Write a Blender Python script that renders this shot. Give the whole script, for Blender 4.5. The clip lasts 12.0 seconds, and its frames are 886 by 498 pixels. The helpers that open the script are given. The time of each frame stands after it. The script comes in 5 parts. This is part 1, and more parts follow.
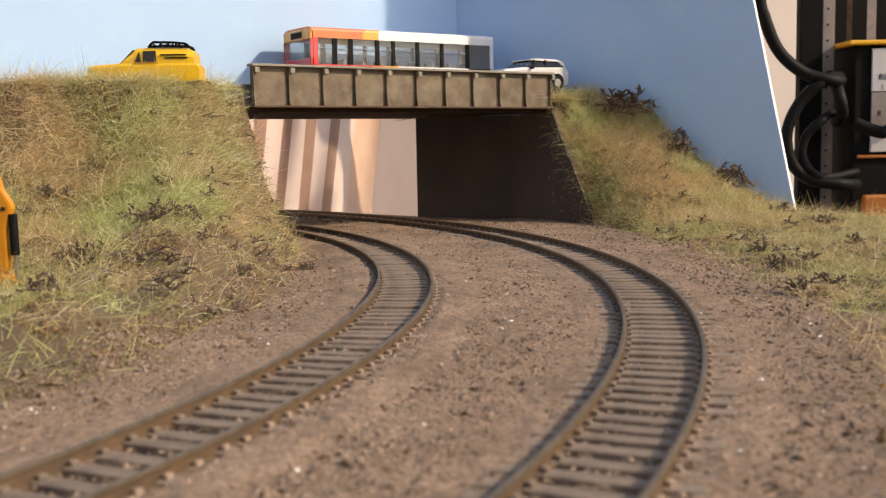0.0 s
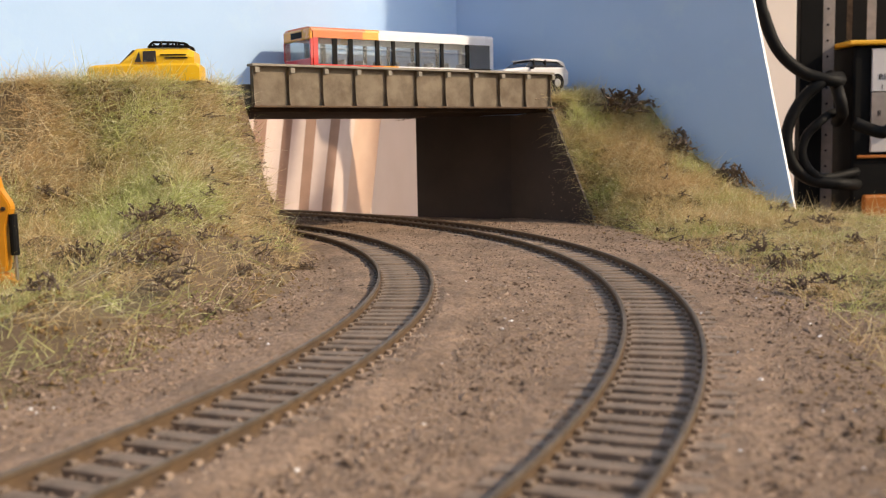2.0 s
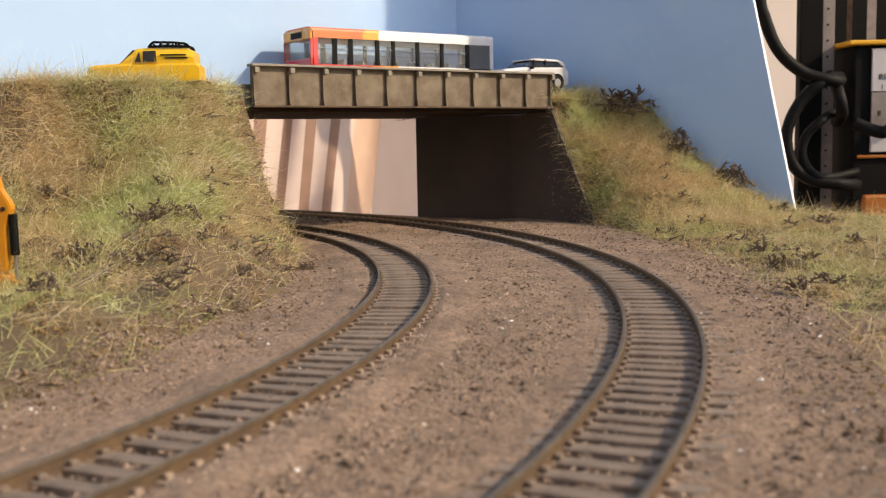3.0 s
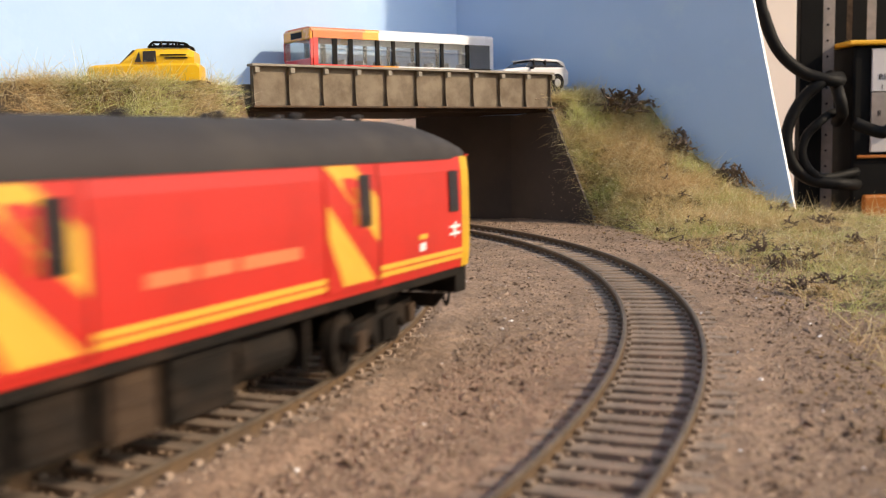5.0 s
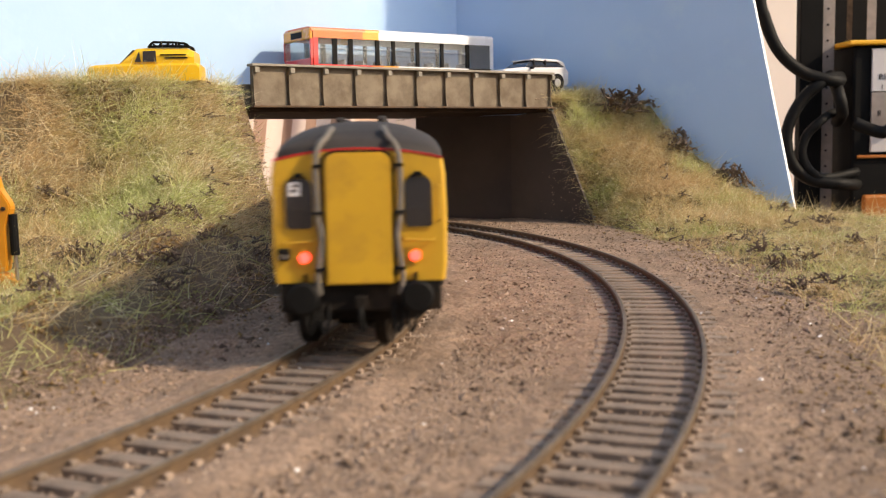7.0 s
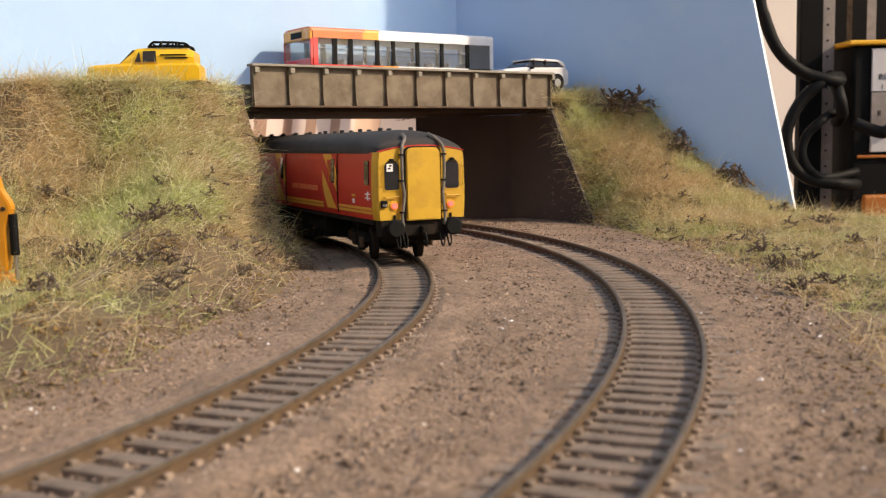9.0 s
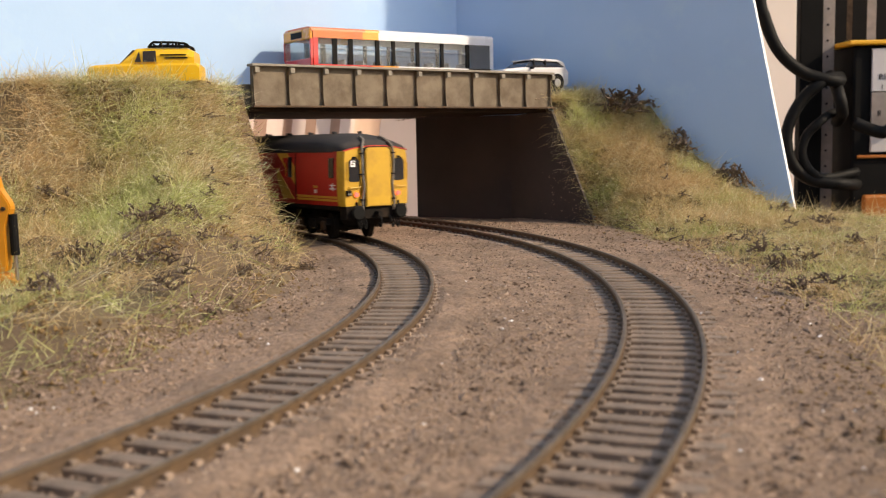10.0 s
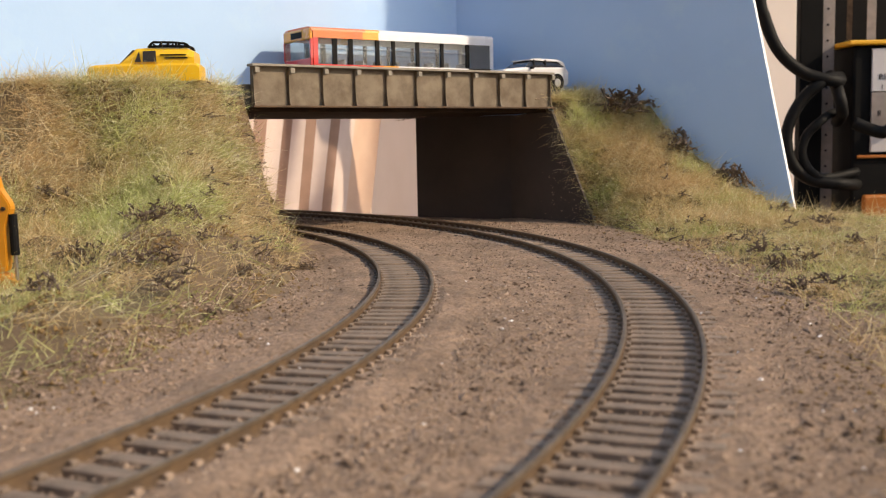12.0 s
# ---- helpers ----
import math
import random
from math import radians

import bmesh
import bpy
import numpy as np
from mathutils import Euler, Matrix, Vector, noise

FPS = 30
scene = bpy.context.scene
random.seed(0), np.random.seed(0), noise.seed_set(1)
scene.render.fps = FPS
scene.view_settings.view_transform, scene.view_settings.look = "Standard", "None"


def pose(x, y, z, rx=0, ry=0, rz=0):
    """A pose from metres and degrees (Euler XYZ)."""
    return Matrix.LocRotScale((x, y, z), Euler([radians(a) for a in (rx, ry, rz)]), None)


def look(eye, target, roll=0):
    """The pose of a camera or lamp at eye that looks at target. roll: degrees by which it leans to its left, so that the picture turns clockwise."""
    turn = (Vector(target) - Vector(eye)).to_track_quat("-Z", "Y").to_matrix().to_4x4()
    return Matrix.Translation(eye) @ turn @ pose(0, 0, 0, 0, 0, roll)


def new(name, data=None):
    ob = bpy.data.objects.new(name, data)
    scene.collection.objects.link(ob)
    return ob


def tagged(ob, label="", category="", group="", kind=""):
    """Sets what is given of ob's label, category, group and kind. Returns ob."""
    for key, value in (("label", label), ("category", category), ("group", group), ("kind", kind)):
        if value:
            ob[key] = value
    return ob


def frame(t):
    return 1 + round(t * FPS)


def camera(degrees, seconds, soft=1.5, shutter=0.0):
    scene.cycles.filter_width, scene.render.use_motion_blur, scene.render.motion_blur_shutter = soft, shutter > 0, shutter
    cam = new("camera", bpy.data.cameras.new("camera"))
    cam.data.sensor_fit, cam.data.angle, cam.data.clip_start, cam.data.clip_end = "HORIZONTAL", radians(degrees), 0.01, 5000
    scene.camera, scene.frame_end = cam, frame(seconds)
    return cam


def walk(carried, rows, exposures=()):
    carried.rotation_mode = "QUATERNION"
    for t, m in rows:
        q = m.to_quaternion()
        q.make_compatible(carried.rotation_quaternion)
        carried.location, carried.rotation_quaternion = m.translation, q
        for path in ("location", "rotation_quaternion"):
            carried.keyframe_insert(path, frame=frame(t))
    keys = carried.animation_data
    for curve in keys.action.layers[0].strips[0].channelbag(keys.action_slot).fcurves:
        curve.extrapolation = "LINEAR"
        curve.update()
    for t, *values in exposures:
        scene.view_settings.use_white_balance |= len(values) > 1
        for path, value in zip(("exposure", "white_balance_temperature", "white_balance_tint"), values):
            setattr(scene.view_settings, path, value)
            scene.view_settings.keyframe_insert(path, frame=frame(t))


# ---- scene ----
import functools
# camera: a fixed low stand beside the curve of a small-scale railway (rail gauge 16.5 mm)
RAIL_TOP = 0.0045
EYE = (0.0, 0.0, 0.0441 + RAIL_TOP)
cam = camera(46.9, 12.0, soft=1.1, shutter=1.0)
CAM_POSE = pose(*EYE) @ pose(0, 0, 0, 90 - 5.968, 0, 0) @ pose(0, 0, 0, 0, 0, -1.095)
walk(cam, [(0.0, CAM_POSE), (12.0, CAM_POSE)], [(t, e, 8000, 11) for t, e in ((0.0, 0.92), (3.2, 0.92), (5.1, 1.06), (5.5, 1.09), (6.5, 1.14), (7.0, 1.17), (7.3, 1.17), (8.8, 1.03), (9.2, 1.00), (9.5, 0.98), (10.5, 0.94), (12.0, 0.92))])
cam.data.dof.use_dof = True
cam.data.dof.focus_distance = 0.43
cam.data.dof.aperture_fstop = 36.0

# two concentric curves, left (inner) and right (outer) track
C1, R1 = Vector((-0.4503, 0.3177)), 0.4380
C2, R2 = Vector((-0.4241, 0.3267)), 0.4837
ROAD = 0.0780          # level of the road on the bridge
BA, BB = Vector((-0.0913, 0.49)), Vector((0.0640, 0.60))     # ends of the near girder
BDIR = (BB - BA).normalized()
BNOR = Vector((-BDIR.y, BDIR.x))
CORNER = Vector((0.0117, 0.684))
PANEL_END = Vector((0.207, 0.565))

# ---- light ----
world = bpy.data.worlds.new("world")
scene.world = world
world.use_nodes = True
wn = world.node_tree
sky = wn.nodes.new("ShaderNodeTexSky")
sky.sky_type = "NISHITA"
sky.sun_disc = False
SUN_FROM = Vector((0.963, -0.28, 0.66)).normalized()
sky.sun_elevation = math.asin(SUN_FROM.z)
sky.sun_rotation = math.atan2(SUN_FROM.x, SUN_FROM.y)
bg = wn.nodes["Background"]
bg.inputs["Strength"].default_value = 0.15
wn.links.new(sky.outputs[0], bg.inputs[0])
sun = new("sun", bpy.data.lights.new("sun", "SUN"))
sun.data.energy = 2.05
sun.data.angle = radians(1.5)
sun.data.color = (1.0, 0.885, 0.75)
sun.matrix_world = look(SUN_FROM * 3, (0, 0, 0))

# ---- materials ----
def hsv(c, k):
    return tuple(min(1.0, max(0.0, v * k)) for v in c)


def material(name, c, c2=None, scale=200.0, rough=0.6, metal=0.0, bump=0.0, bump_scale=900.0, dirt=None, dirt_scale=40.0,
             dirt_amount=0.5, island=None, coat=0.0, emit=0.0, spec=0.5, obj=False, dist=0.0004):
    """Grain between c and c2 at one scale, dirt at a coarser one, fine relief."""
    m = bpy.data.materials.new(name)
    m.use_nodes = True
    nt = m.node_tree
    nd, ln = nt.nodes, nt.links
    b = nd["Principled BSDF"]
    tc = nd.new("ShaderNodeTexCoord")
    co = tc.outputs["Object"]

    def tex(s, detail=4.0, rgh=0.6):
        n = nd.new("ShaderNodeTexNoise")
        n.inputs["Scale"].default_value = s
        n.inputs["Detail"].default_value = detail
        n.inputs["Roughness"].default_value = rgh
        ln.new(co, n.inputs["Vector"])
        return n

    def ramp(src, lo, hi):
        r = nd.new("ShaderNodeMapRange")
        r.inputs[1].default_value, r.inputs[2].default_value = lo, hi
        ln.new(src, r.inputs[0])
        return r.outputs[0]

    def mix(f, a, bb):
        x = nd.new("ShaderNodeMix")
        x.data_type = "RGBA"
        if isinstance(f, float):
            x.inputs[0].default_value = f
        else:
            ln.new(f, x.inputs[0])
        for s, v in ((6, a), (7, bb)):
            if isinstance(v, tuple):
                x.inputs[s].default_value = (*v, 1)
            else:
                ln.new(v, x.inputs[s])
        return x.outputs[2]

    c2 = c2 or hsv(c, 0.8)
    col = mix(ramp(tex(scale).outputs[0], 0.35, 0.65), c, c2)
    if island:
        g = nd.new("ShaderNodeNewGeometry")
        cr = nd.new("ShaderNodeValToRGB")
        while len(cr.color_ramp.elements) < len(island):
            cr.color_ramp.elements.new(0.5)
        for i, e in enumerate(cr.color_ramp.elements):
            e.position = i / (len(island) - 1)
            e.color = (*island[i], 1)
        ln.new(g.outputs["Random Per Island"], cr.inputs[0])
        col = mix(0.6, col, cr.outputs[0])
    if obj:
        oi = nd.new("ShaderNodeObjectInfo")
        col = mix(ramp(oi.outputs["Random"], -0.6, 1.4), col, hsv(c2, 0.7))
    if dirt:
        f = ramp(tex(dirt_scale, 5.0, 0.65).outputs[0], 0.62 - 0.25 * dirt_amount, 0.75)
        col = mix(f, col, dirt)
    ln.new(col, b.inputs["Base Color"])
    rr = nd.new("ShaderNodeMapRange")
    rr.inputs[3].default_value, rr.inputs[4].default_value = max(0.02, rough - 0.08), min(1.0, rough + 0.08)
    ln.new(tex(scale * 0.7).outputs[0], rr.inputs[0])
    ln.new(rr.outputs[0], b.inputs["Roughness"])
    b.inputs["Metallic"].default_value = metal
    b.inputs["Specular IOR Level"].default_value = spec
    b.inputs["Coat Weight"].default_value = coat
    if bump:
        bp = nd.new("ShaderNodeBump")
        bp.inputs["Strength"].default_value = bump
        bp.inputs["Distance"].default_value = dist
        ln.new(tex(bump_scale).outputs[0], bp.inputs["Height"])
        ln.new(bp.outputs[0], b.inputs["Normal"])
    if emit:
        b.inputs["Emission Color"].default_value = (*c, 1)
        b.inputs["Emission Strength"].default_value = emit
    return m


def glass(name, tint=(0.8, 0.85, 0.85)):
    m = bpy.data.materials.new(name)
    m.use_nodes = True
    b = m.node_tree.nodes["Principled BSDF"]
    b.inputs["Base Color"].default_value = (*tint, 1)
    b.inputs["Transmission Weight"].default_value = 1.0
    b.inputs["Roughness"].default_value = 0.04
    b.inputs["IOR"].default_value = 1.2
    return m


M_BALLAST = material("ballast", (0.345, 0.234, 0.162), (0.19, 0.127, 0.087), 700, 0.95, bump=0.9, bump_scale=900, dirt=(0.12, 0.080, 0.054), dirt_scale=30, dirt_amount=0.8, dist=0.0008)
M_STONE = material("ballast_stone", (0.33, 0.24, 0.18), (0.24, 0.17, 0.13), 900, 0.9, island=[(0.075, 0.052, 0.038), (0.20, 0.14, 0.10), (0.37, 0.262, 0.188), (0.31, 0.22, 0.158), (0.52, 0.41, 0.32)], bump=0.4, dirt=(0.11, 0.074, 0.050), dirt_scale=34, dirt_amount=0.75)
M_CLOD = material("ballast_clod", (0.13, 0.083, 0.055), (0.08, 0.052, 0.035), 700, 0.95, island=[(0.06, 0.04, 0.027), (0.13, 0.085, 0.056), (0.20, 0.135, 0.092)], bump=0.4)
M_SLEEPER = material("sleeper", (0.24, 0.185, 0.145), (0.16, 0.122, 0.096), 500, 0.9, bump=0.5, bump_scale=1500, dirt=(0.31, 0.23, 0.175), dirt_scale=160, dirt_amount=0.9, obj=True)
M_RAIL = material("rusty_rail", (0.125, 0.074, 0.036), (0.08, 0.048, 0.026), 400, 0.75, metal=0.1, bump=0.3, dirt=(0.06, 0.040, 0.027), dirt_scale=60)
M_RAILTOP = material("rail_head", (0.17, 0.13, 0.095), (0.11, 0.085, 0.062), 300, 0.45, metal=0.4)
M_EARTH = material("bank_earth", (0.15, 0.102, 0.058), (0.09, 0.060, 0.034), 60, 0.95, bump=0.8, bump_scale=500, dirt=(0.13, 0.105, 0.050), dirt_scale=24, dirt_amount=0.6, dist=0.001)
M_GIRDER = material("girder_grey", (0.190, 0.150, 0.105), (0.140, 0.108, 0.073), 110, 0.7, bump=0.25, bump_scale=500, dirt=(0.085, 0.055, 0.030), dirt_scale=55, dirt_amount=0.85)
M_RUST = material("rusty_flange", (0.115, 0.068, 0.036), (0.07, 0.042, 0.025), 140, 0.85, bump=0.3, dirt=(0.04, 0.026, 0.018), dirt_scale=80)
M_GIRDERTOP = material("girder_top", (0.27, 0.245, 0.205), (0.21, 0.19, 0.155), 150, 0.75, bump=0.15, dirt=(0.2, 0.17, 0.13), dirt_scale=90)
M_DARK = material("black_card", (0.070, 0.056, 0.050), (0.052, 0.042, 0.039), 30, 0.8, bump=0.1)
# rust brown, darkened further to hold the shadow line beneath the girder
M_SOFFIT = material("rusty_shaded_soffit", (0.045, 0.026, 0.016), (0.03, 0.018, 0.012), 90, 0.9, bump=0.2, spec=0.1)
M_BLUE = material("backscene_blue", (0.395, 0.588, 0.84), (0.365, 0.558, 0.82), 12, 0.75, bump=0.12, bump_scale=500, dirt=(0.43, 0.63, 0.83), dirt_scale=25, dirt_amount=0.3)
M_EDGE = material("foam_edge", (0.82, 0.83, 0.85), (0.70, 0.74, 0.80), 300, 0.9, bump=0.6, bump_scale=700)
M_ROAD = material("road", (0.09, 0.085, 0.08), (0.06, 0.06, 0.058), 300, 0.9, bump=0.3)
M_WOOD = material("baseboard_wood", (0.42, 0.30, 0.19), (0.34, 0.24, 0.15), 20, 0.7)
M_WALL = material("room_wall", (0.86, 0.74, 0.65), (0.83, 0.71, 0.62), 6, 0.85, bump=0.05, bump_scale=120)
M_FLOOR = material("room_floor", (0.30, 0.22, 0.16), (0.22, 0.16, 0.11), 8, 0.7)
M_RED = material("train_red", (0.50, 0.020, 0.013), (0.45, 0.018, 0.011), 60, 0.5, bump=0.02, coat=0.1, dirt=(0.36, 0.018, 0.012), dirt_scale=30, dirt_amount=0.3)
M_YEL = material("train_yellow", (0.56, 0.33, 0.022), (0.50, 0.29, 0.020), 60, 0.5, coat=0.05, dirt=(0.36, 0.20, 0.022), dirt_scale=70, dirt_amount=0.5)
M_STRIPE = material("stripe_yellow", (0.68, 0.36, 0.05), (0.62, 0.33, 0.045), 60, 0.5)
M_ROOF = material("train_roof", (0.040, 0.037, 0.038), (0.030, 0.028, 0.029), 60, 0.8, bump=0.05, dirt=(0.058, 0.052, 0.048), dirt_scale=40, spec=0.25)
M_UNDER = material("underframe", (0.016, 0.013, 0.011), (0.010, 0.009, 0.008), 200, 0.8, bump=0.2, dirt=(0.036, 0.025, 0.018), dirt_scale=70, dirt_amount=0.5, spec=0.1)
M_UNDER2 = material("underframe_dusty", (0.085, 0.056, 0.037), (0.035, 0.024, 0.018), 110, 0.85, bump=0.2, spec=0.1)
M_ORANGE = material("orange_primer", (0.30, 0.075, 0.024), (0.20, 0.05, 0.018), 200, 0.7)
M_BLACK = material("black_rubber", (0.008, 0.008, 0.008), (0.005, 0.005, 0.005), 200, 0.6, spec=0.12)
M_GLASSDARK = material("dark_glazing", (0.012, 0.013, 0.015), (0.02, 0.02, 0.022), 100, 0.12, coat=0.6)
M_PIPE = material("hose_grey", (0.16, 0.14, 0.12), (0.11, 0.10, 0.085), 200, 0.6)
M_WHITE = material("white_paint", (0.80, 0.80, 0.80), (0.76, 0.76, 0.77), 60, 0.4, coat=0.2)
M_LAMP = material("tail_lamp", (1.0, 0.05, 0.045), (1.0, 0.05, 0.045), 60, 0.4, emit=2.4)
M_STEEL = material("steel", (0.45, 0.43, 0.41), (0.38, 0.36, 0.34), 200, 0.35, metal=0.9)



def fibre(name, c, c2, island, rough=0.7):
    """Thin grass fibres, lit through from behind."""
    m = material(name, c, c2, 30, rough, island=island, spec=0.35)
    nt = m.node_tree
    p = nt.nodes["Principled BSDF"]
    tr = nt.nodes.new("ShaderNodeBsdfTranslucent")
    mx = nt.nodes.new("ShaderNodeMixShader")
    mx.inputs[0].default_value = 0.35
    nt.links.new(p.inputs["Base Color"].links[0].from_socket, tr.inputs["Color"])
    nt.links.new(p.outputs[0], mx.inputs[1])
    nt.links.new(tr.outputs[0], mx.inputs[2])
    nt.links.new(mx.outputs[0], nt.nodes["Material Output"].inputs["Surface"])
    return m


M_STRAW = fibre("grass_straw", (0.62, 0.48, 0.25), (0.48, 0.35, 0.16), [(0.34, 0.23, 0.10), (0.60, 0.46, 0.22), (0.82, 0.71, 0.46), (0.56, 0.43, 0.20)])
M_TAN = fibre("grass_tan", (0.66, 0.48, 0.27), (0.52, 0.35, 0.18), [(0.38, 0.24, 0.11), (0.66, 0.48, 0.26), (0.84, 0.70, 0.46), (0.58, 0.41, 0.20)])
M_OLIVE = fibre("grass_olive", (0.44, 0.41, 0.17), (0.52, 0.41, 0.19), [(0.24, 0.22, 0.08), (0.46, 0.42, 0.18), (0.74, 0.67, 0.40), (0.38, 0.34, 0.13)])
M_GREEN = fibre("grass_green", (0.38, 0.42, 0.14), (0.50, 0.49, 0.20), [(0.17, 0.19, 0.05), (0.42, 0.45, 0.15), (0.72, 0.72, 0.38), (0.36, 0.37, 0.12)])
M_LIME = fibre("grass_lime", (0.52, 0.58, 0.22), (0.60, 0.62, 0.26), [(0.26, 0.30, 0.09), (0.54, 0.60, 0.23), (0.82, 0.84, 0.50), (0.46, 0.49, 0.17)])
M_LITTER = material("leaf_litter", (0.17, 0.105, 0.045), (0.09, 0.056, 0.027), 200, 0.95, island=[(0.10, 0.065, 0.03), (0.22, 0.135, 0.05), (0.34, 0.22, 0.08)])
M_TWIG = material("twig", (0.15, 0.105, 0.075), (0.07, 0.05, 0.038), 300, 0.9, bump=0.3)
M_BUSRED = material("bus_red", (0.62, 0.02, 0.025), (0.58, 0.02, 0.02), 60, 0.3, coat=0.5)
M_BUSORANGE = material("bus_orange", (0.80, 0.16, 0.02), None, 60, 0.3, coat=0.5)
M_BUSAMBER = material("bus_amber", (0.86, 0.36, 0.03), None, 60, 0.3, coat=0.5)
M_BUSWHITE = material("bus_white", (0.78, 0.78, 0.80), (0.74, 0.74, 0.77), 60, 0.3, coat=0.5)
M_TINT = glass("bus_glazing", (0.80, 0.84, 0.86))
M_TINT.node_tree.nodes["Principled BSDF"].inputs["Transmission Weight"].default_value = 0.93
M_SEAT = material("bus_seat", (0.20, 0.21, 0.23), (0.14, 0.15, 0.17), 200, 0.7)
M_VAN = material("van_yellow", (0.82, 0.50, 0.015), (0.78, 0.46, 0.012), 60, 0.35, coat=0.4)
M_CAR = material("car_white", (0.62, 0.62, 0.63), (0.58, 0.58, 0.59), 60, 0.3, coat=0.5)
M_DIGGER = material("digger_orange", (0.60, 0.25, 0.015), (0.54, 0.22, 0.012), 60, 0.4, coat=0.2)
M_CURTAINA = material("curtain_pale", (0.66, 0.54, 0.49), (0.62, 0.50, 0.45), 60, 0.9, bump=0.2)
M_CURTAINB = material("curtain_brown", (0.33, 0.205, 0.155), (0.29, 0.18, 0.135), 60, 0.9, bump=0.2)
M_PINE = material("shelf_black", (0.005, 0.0045, 0.0045), (0.003, 0.003, 0.003), 60, 0.7, spec=0.12)
M_RULE = material("rack_strip", (0.28, 0.235, 0.215), (0.21, 0.18, 0.165), 90, 0.6, bump=0.1, dirt=(0.2, 0.17, 0.15), dirt_scale=40)
M_TOOLYEL = material("tool_yellow", (0.78, 0.40, 0.02), (0.72, 0.36, 0.02), 30, 0.45)
M_TOOLORANGE = material("tool_orange", (0.42, 0.13, 0.01), (0.36, 0.11, 0.01), 30, 0.5)
M_LABEL = material("label_grey", (0.55, 0.53, 0.54), (0.5, 0.48, 0.49), 30, 0.6)
M_DOORWHITE = material("board_white", (0.70, 0.66, 0.66), (0.66, 0.62, 0.61), 10, 0.7)
M_PEACH = material("curtain_peach", (0.66, 0.47, 0.36), (0.62, 0.43, 0.33), 40, 0.9, bump=0.2)
M_LETTER = material("faded_lettering", (0.66, 0.17, 0.07), (0.60, 0.15, 0.06), 60, 0.5)
# near-white fibres: the grass's sunlit glints put into the colour
M_GLINT = fibre("grass_pale", (0.84, 0.78, 0.54), (0.72, 0.66, 0.42), [(0.62, 0.57, 0.33), (0.84, 0.79, 0.56), (0.92, 0.89, 0.72)], 0.35)

# ---- helpers of this scene ----
def box(bm, x0, x1, y0, y1, z0, z1, bev=0.0, m=None):
    r = bmesh.ops.create_cube(bm, size=1.0)
    vs = r["verts"]
    for v in vs:
        v.co = Vector((x0 + (v.co.x + 0.5) * (x1 - x0), y0 + (v.co.y + 0.5) * (y1 - y0), z0 + (v.co.z + 0.5) * (z1 - z0)))
        if m:
            v.co = m @ v.co
    if bev:
        es = list({e for v in vs for e in v.link_edges})
        bmesh.ops.bevel(bm, geom=es, offset=bev, segments=2, affect="EDGES", profile=0.5)
    return bm


def prism(bm, pts, axis, a, b):
    """A closed outline in the plane across axis, drawn out from a to b."""
    def place(u, v, w):
        return {"x": (w, u, v), "y": (u, w, v), "z": (u, v, w)}[axis]
    lo = [bm.verts.new(place(u, v, a)) for u, v in pts]
    hi = [bm.verts.new(place(u, v, b)) for u, v in pts]
    n = len(pts)
    bm.faces.new(lo)
    bm.faces.new(hi)
    for i in range(n):
        bm.faces.new((lo[i], lo[(i + 1) % n], hi[(i + 1) % n], hi[i]))
    bmesh.ops.recalc_face_normals(bm, faces=bm.faces[:])
    return bm


def rod(bm, p, q, r, r2=None, seg=10):
    p, q = Vector(p), Vector(q)
    d = q - p
    m = Matrix.Translation((p + q) / 2) @ d.to_track_quat("Z", "Y").to_matrix().to_4x4()
    bmesh.ops.create_cone(bm, cap_ends=True, segments=seg, radius1=r, radius2=r if r2 is None else r2, depth=d.length, matrix=m)
    return bm


def tube(bm, pts, r, seg=8):
    """A bent pipe through pts."""
    pts = [Vector(p) for p in pts]
    rings = []
    up = Vector((0.13, 0.21, 0.97))
    for i, p in enumerate(pts):
        d = (pts[min(i + 1, len(pts) - 1)] - pts[max(i - 1, 0)]).normalized()
        u = d.cross(up)
        if u.length < 0.2:
            u = d.cross(Vector((1, 0, 0)))
        u.normalize()
        w = d.cross(u)
        rr = r[i] if isinstance(r, (list, tuple)) else r
        rings.append([bm.verts.new(p + (u * math.cos(k * 2 * math.pi / seg) + w * math.sin(k * 2 * math.pi / seg)) * rr) for k in range(seg)])
    for a, b in zip(rings, rings[1:]):
        for k in range(seg):
            bm.faces.new((a[k], a[(k + 1) % seg], b[(k + 1) % seg], b[k]))
    bm.faces.new(rings[0])
    bm.faces.new(rings[-1])
    bmesh.ops.recalc_face_normals(bm, faces=bm.faces[:])
    return bm


def smooth_path(pts, n=8):
    """A rounder line through pts (Catmull-Rom)."""
    pts = [Vector(p) for p in pts]
    out = []
    for i in range(len(pts) - 1):
        a, b, c, d = pts[max(i - 1, 0)], pts[i], pts[i + 1], pts[min(i + 2, len(pts) - 1)]
        for k in range(n):
            t = k / n
            out.append(0.5 * (2 * b + (c - a) * t + (2 * a - 5 * b + 4 * c - d) * t * t + (3 * b - a - 3 * c + d) * t ** 3))
    return out + [pts[-1]]


def part(name, bm, mat, parent=None, label="", smooth=False, m=None):
    me = bpy.data.meshes.new(name)
    bm.to_mesh(me)
    bm.free()
    me.materials.append(mat)
    if smooth:
        for p in me.polygons:
            p.use_smooth = True
    ob = new(name, me)
    if parent:
        ob.parent = parent
    if m is not None:
        ob.matrix_basis = m
    if label:
        tagged(ob, label)
    return ob


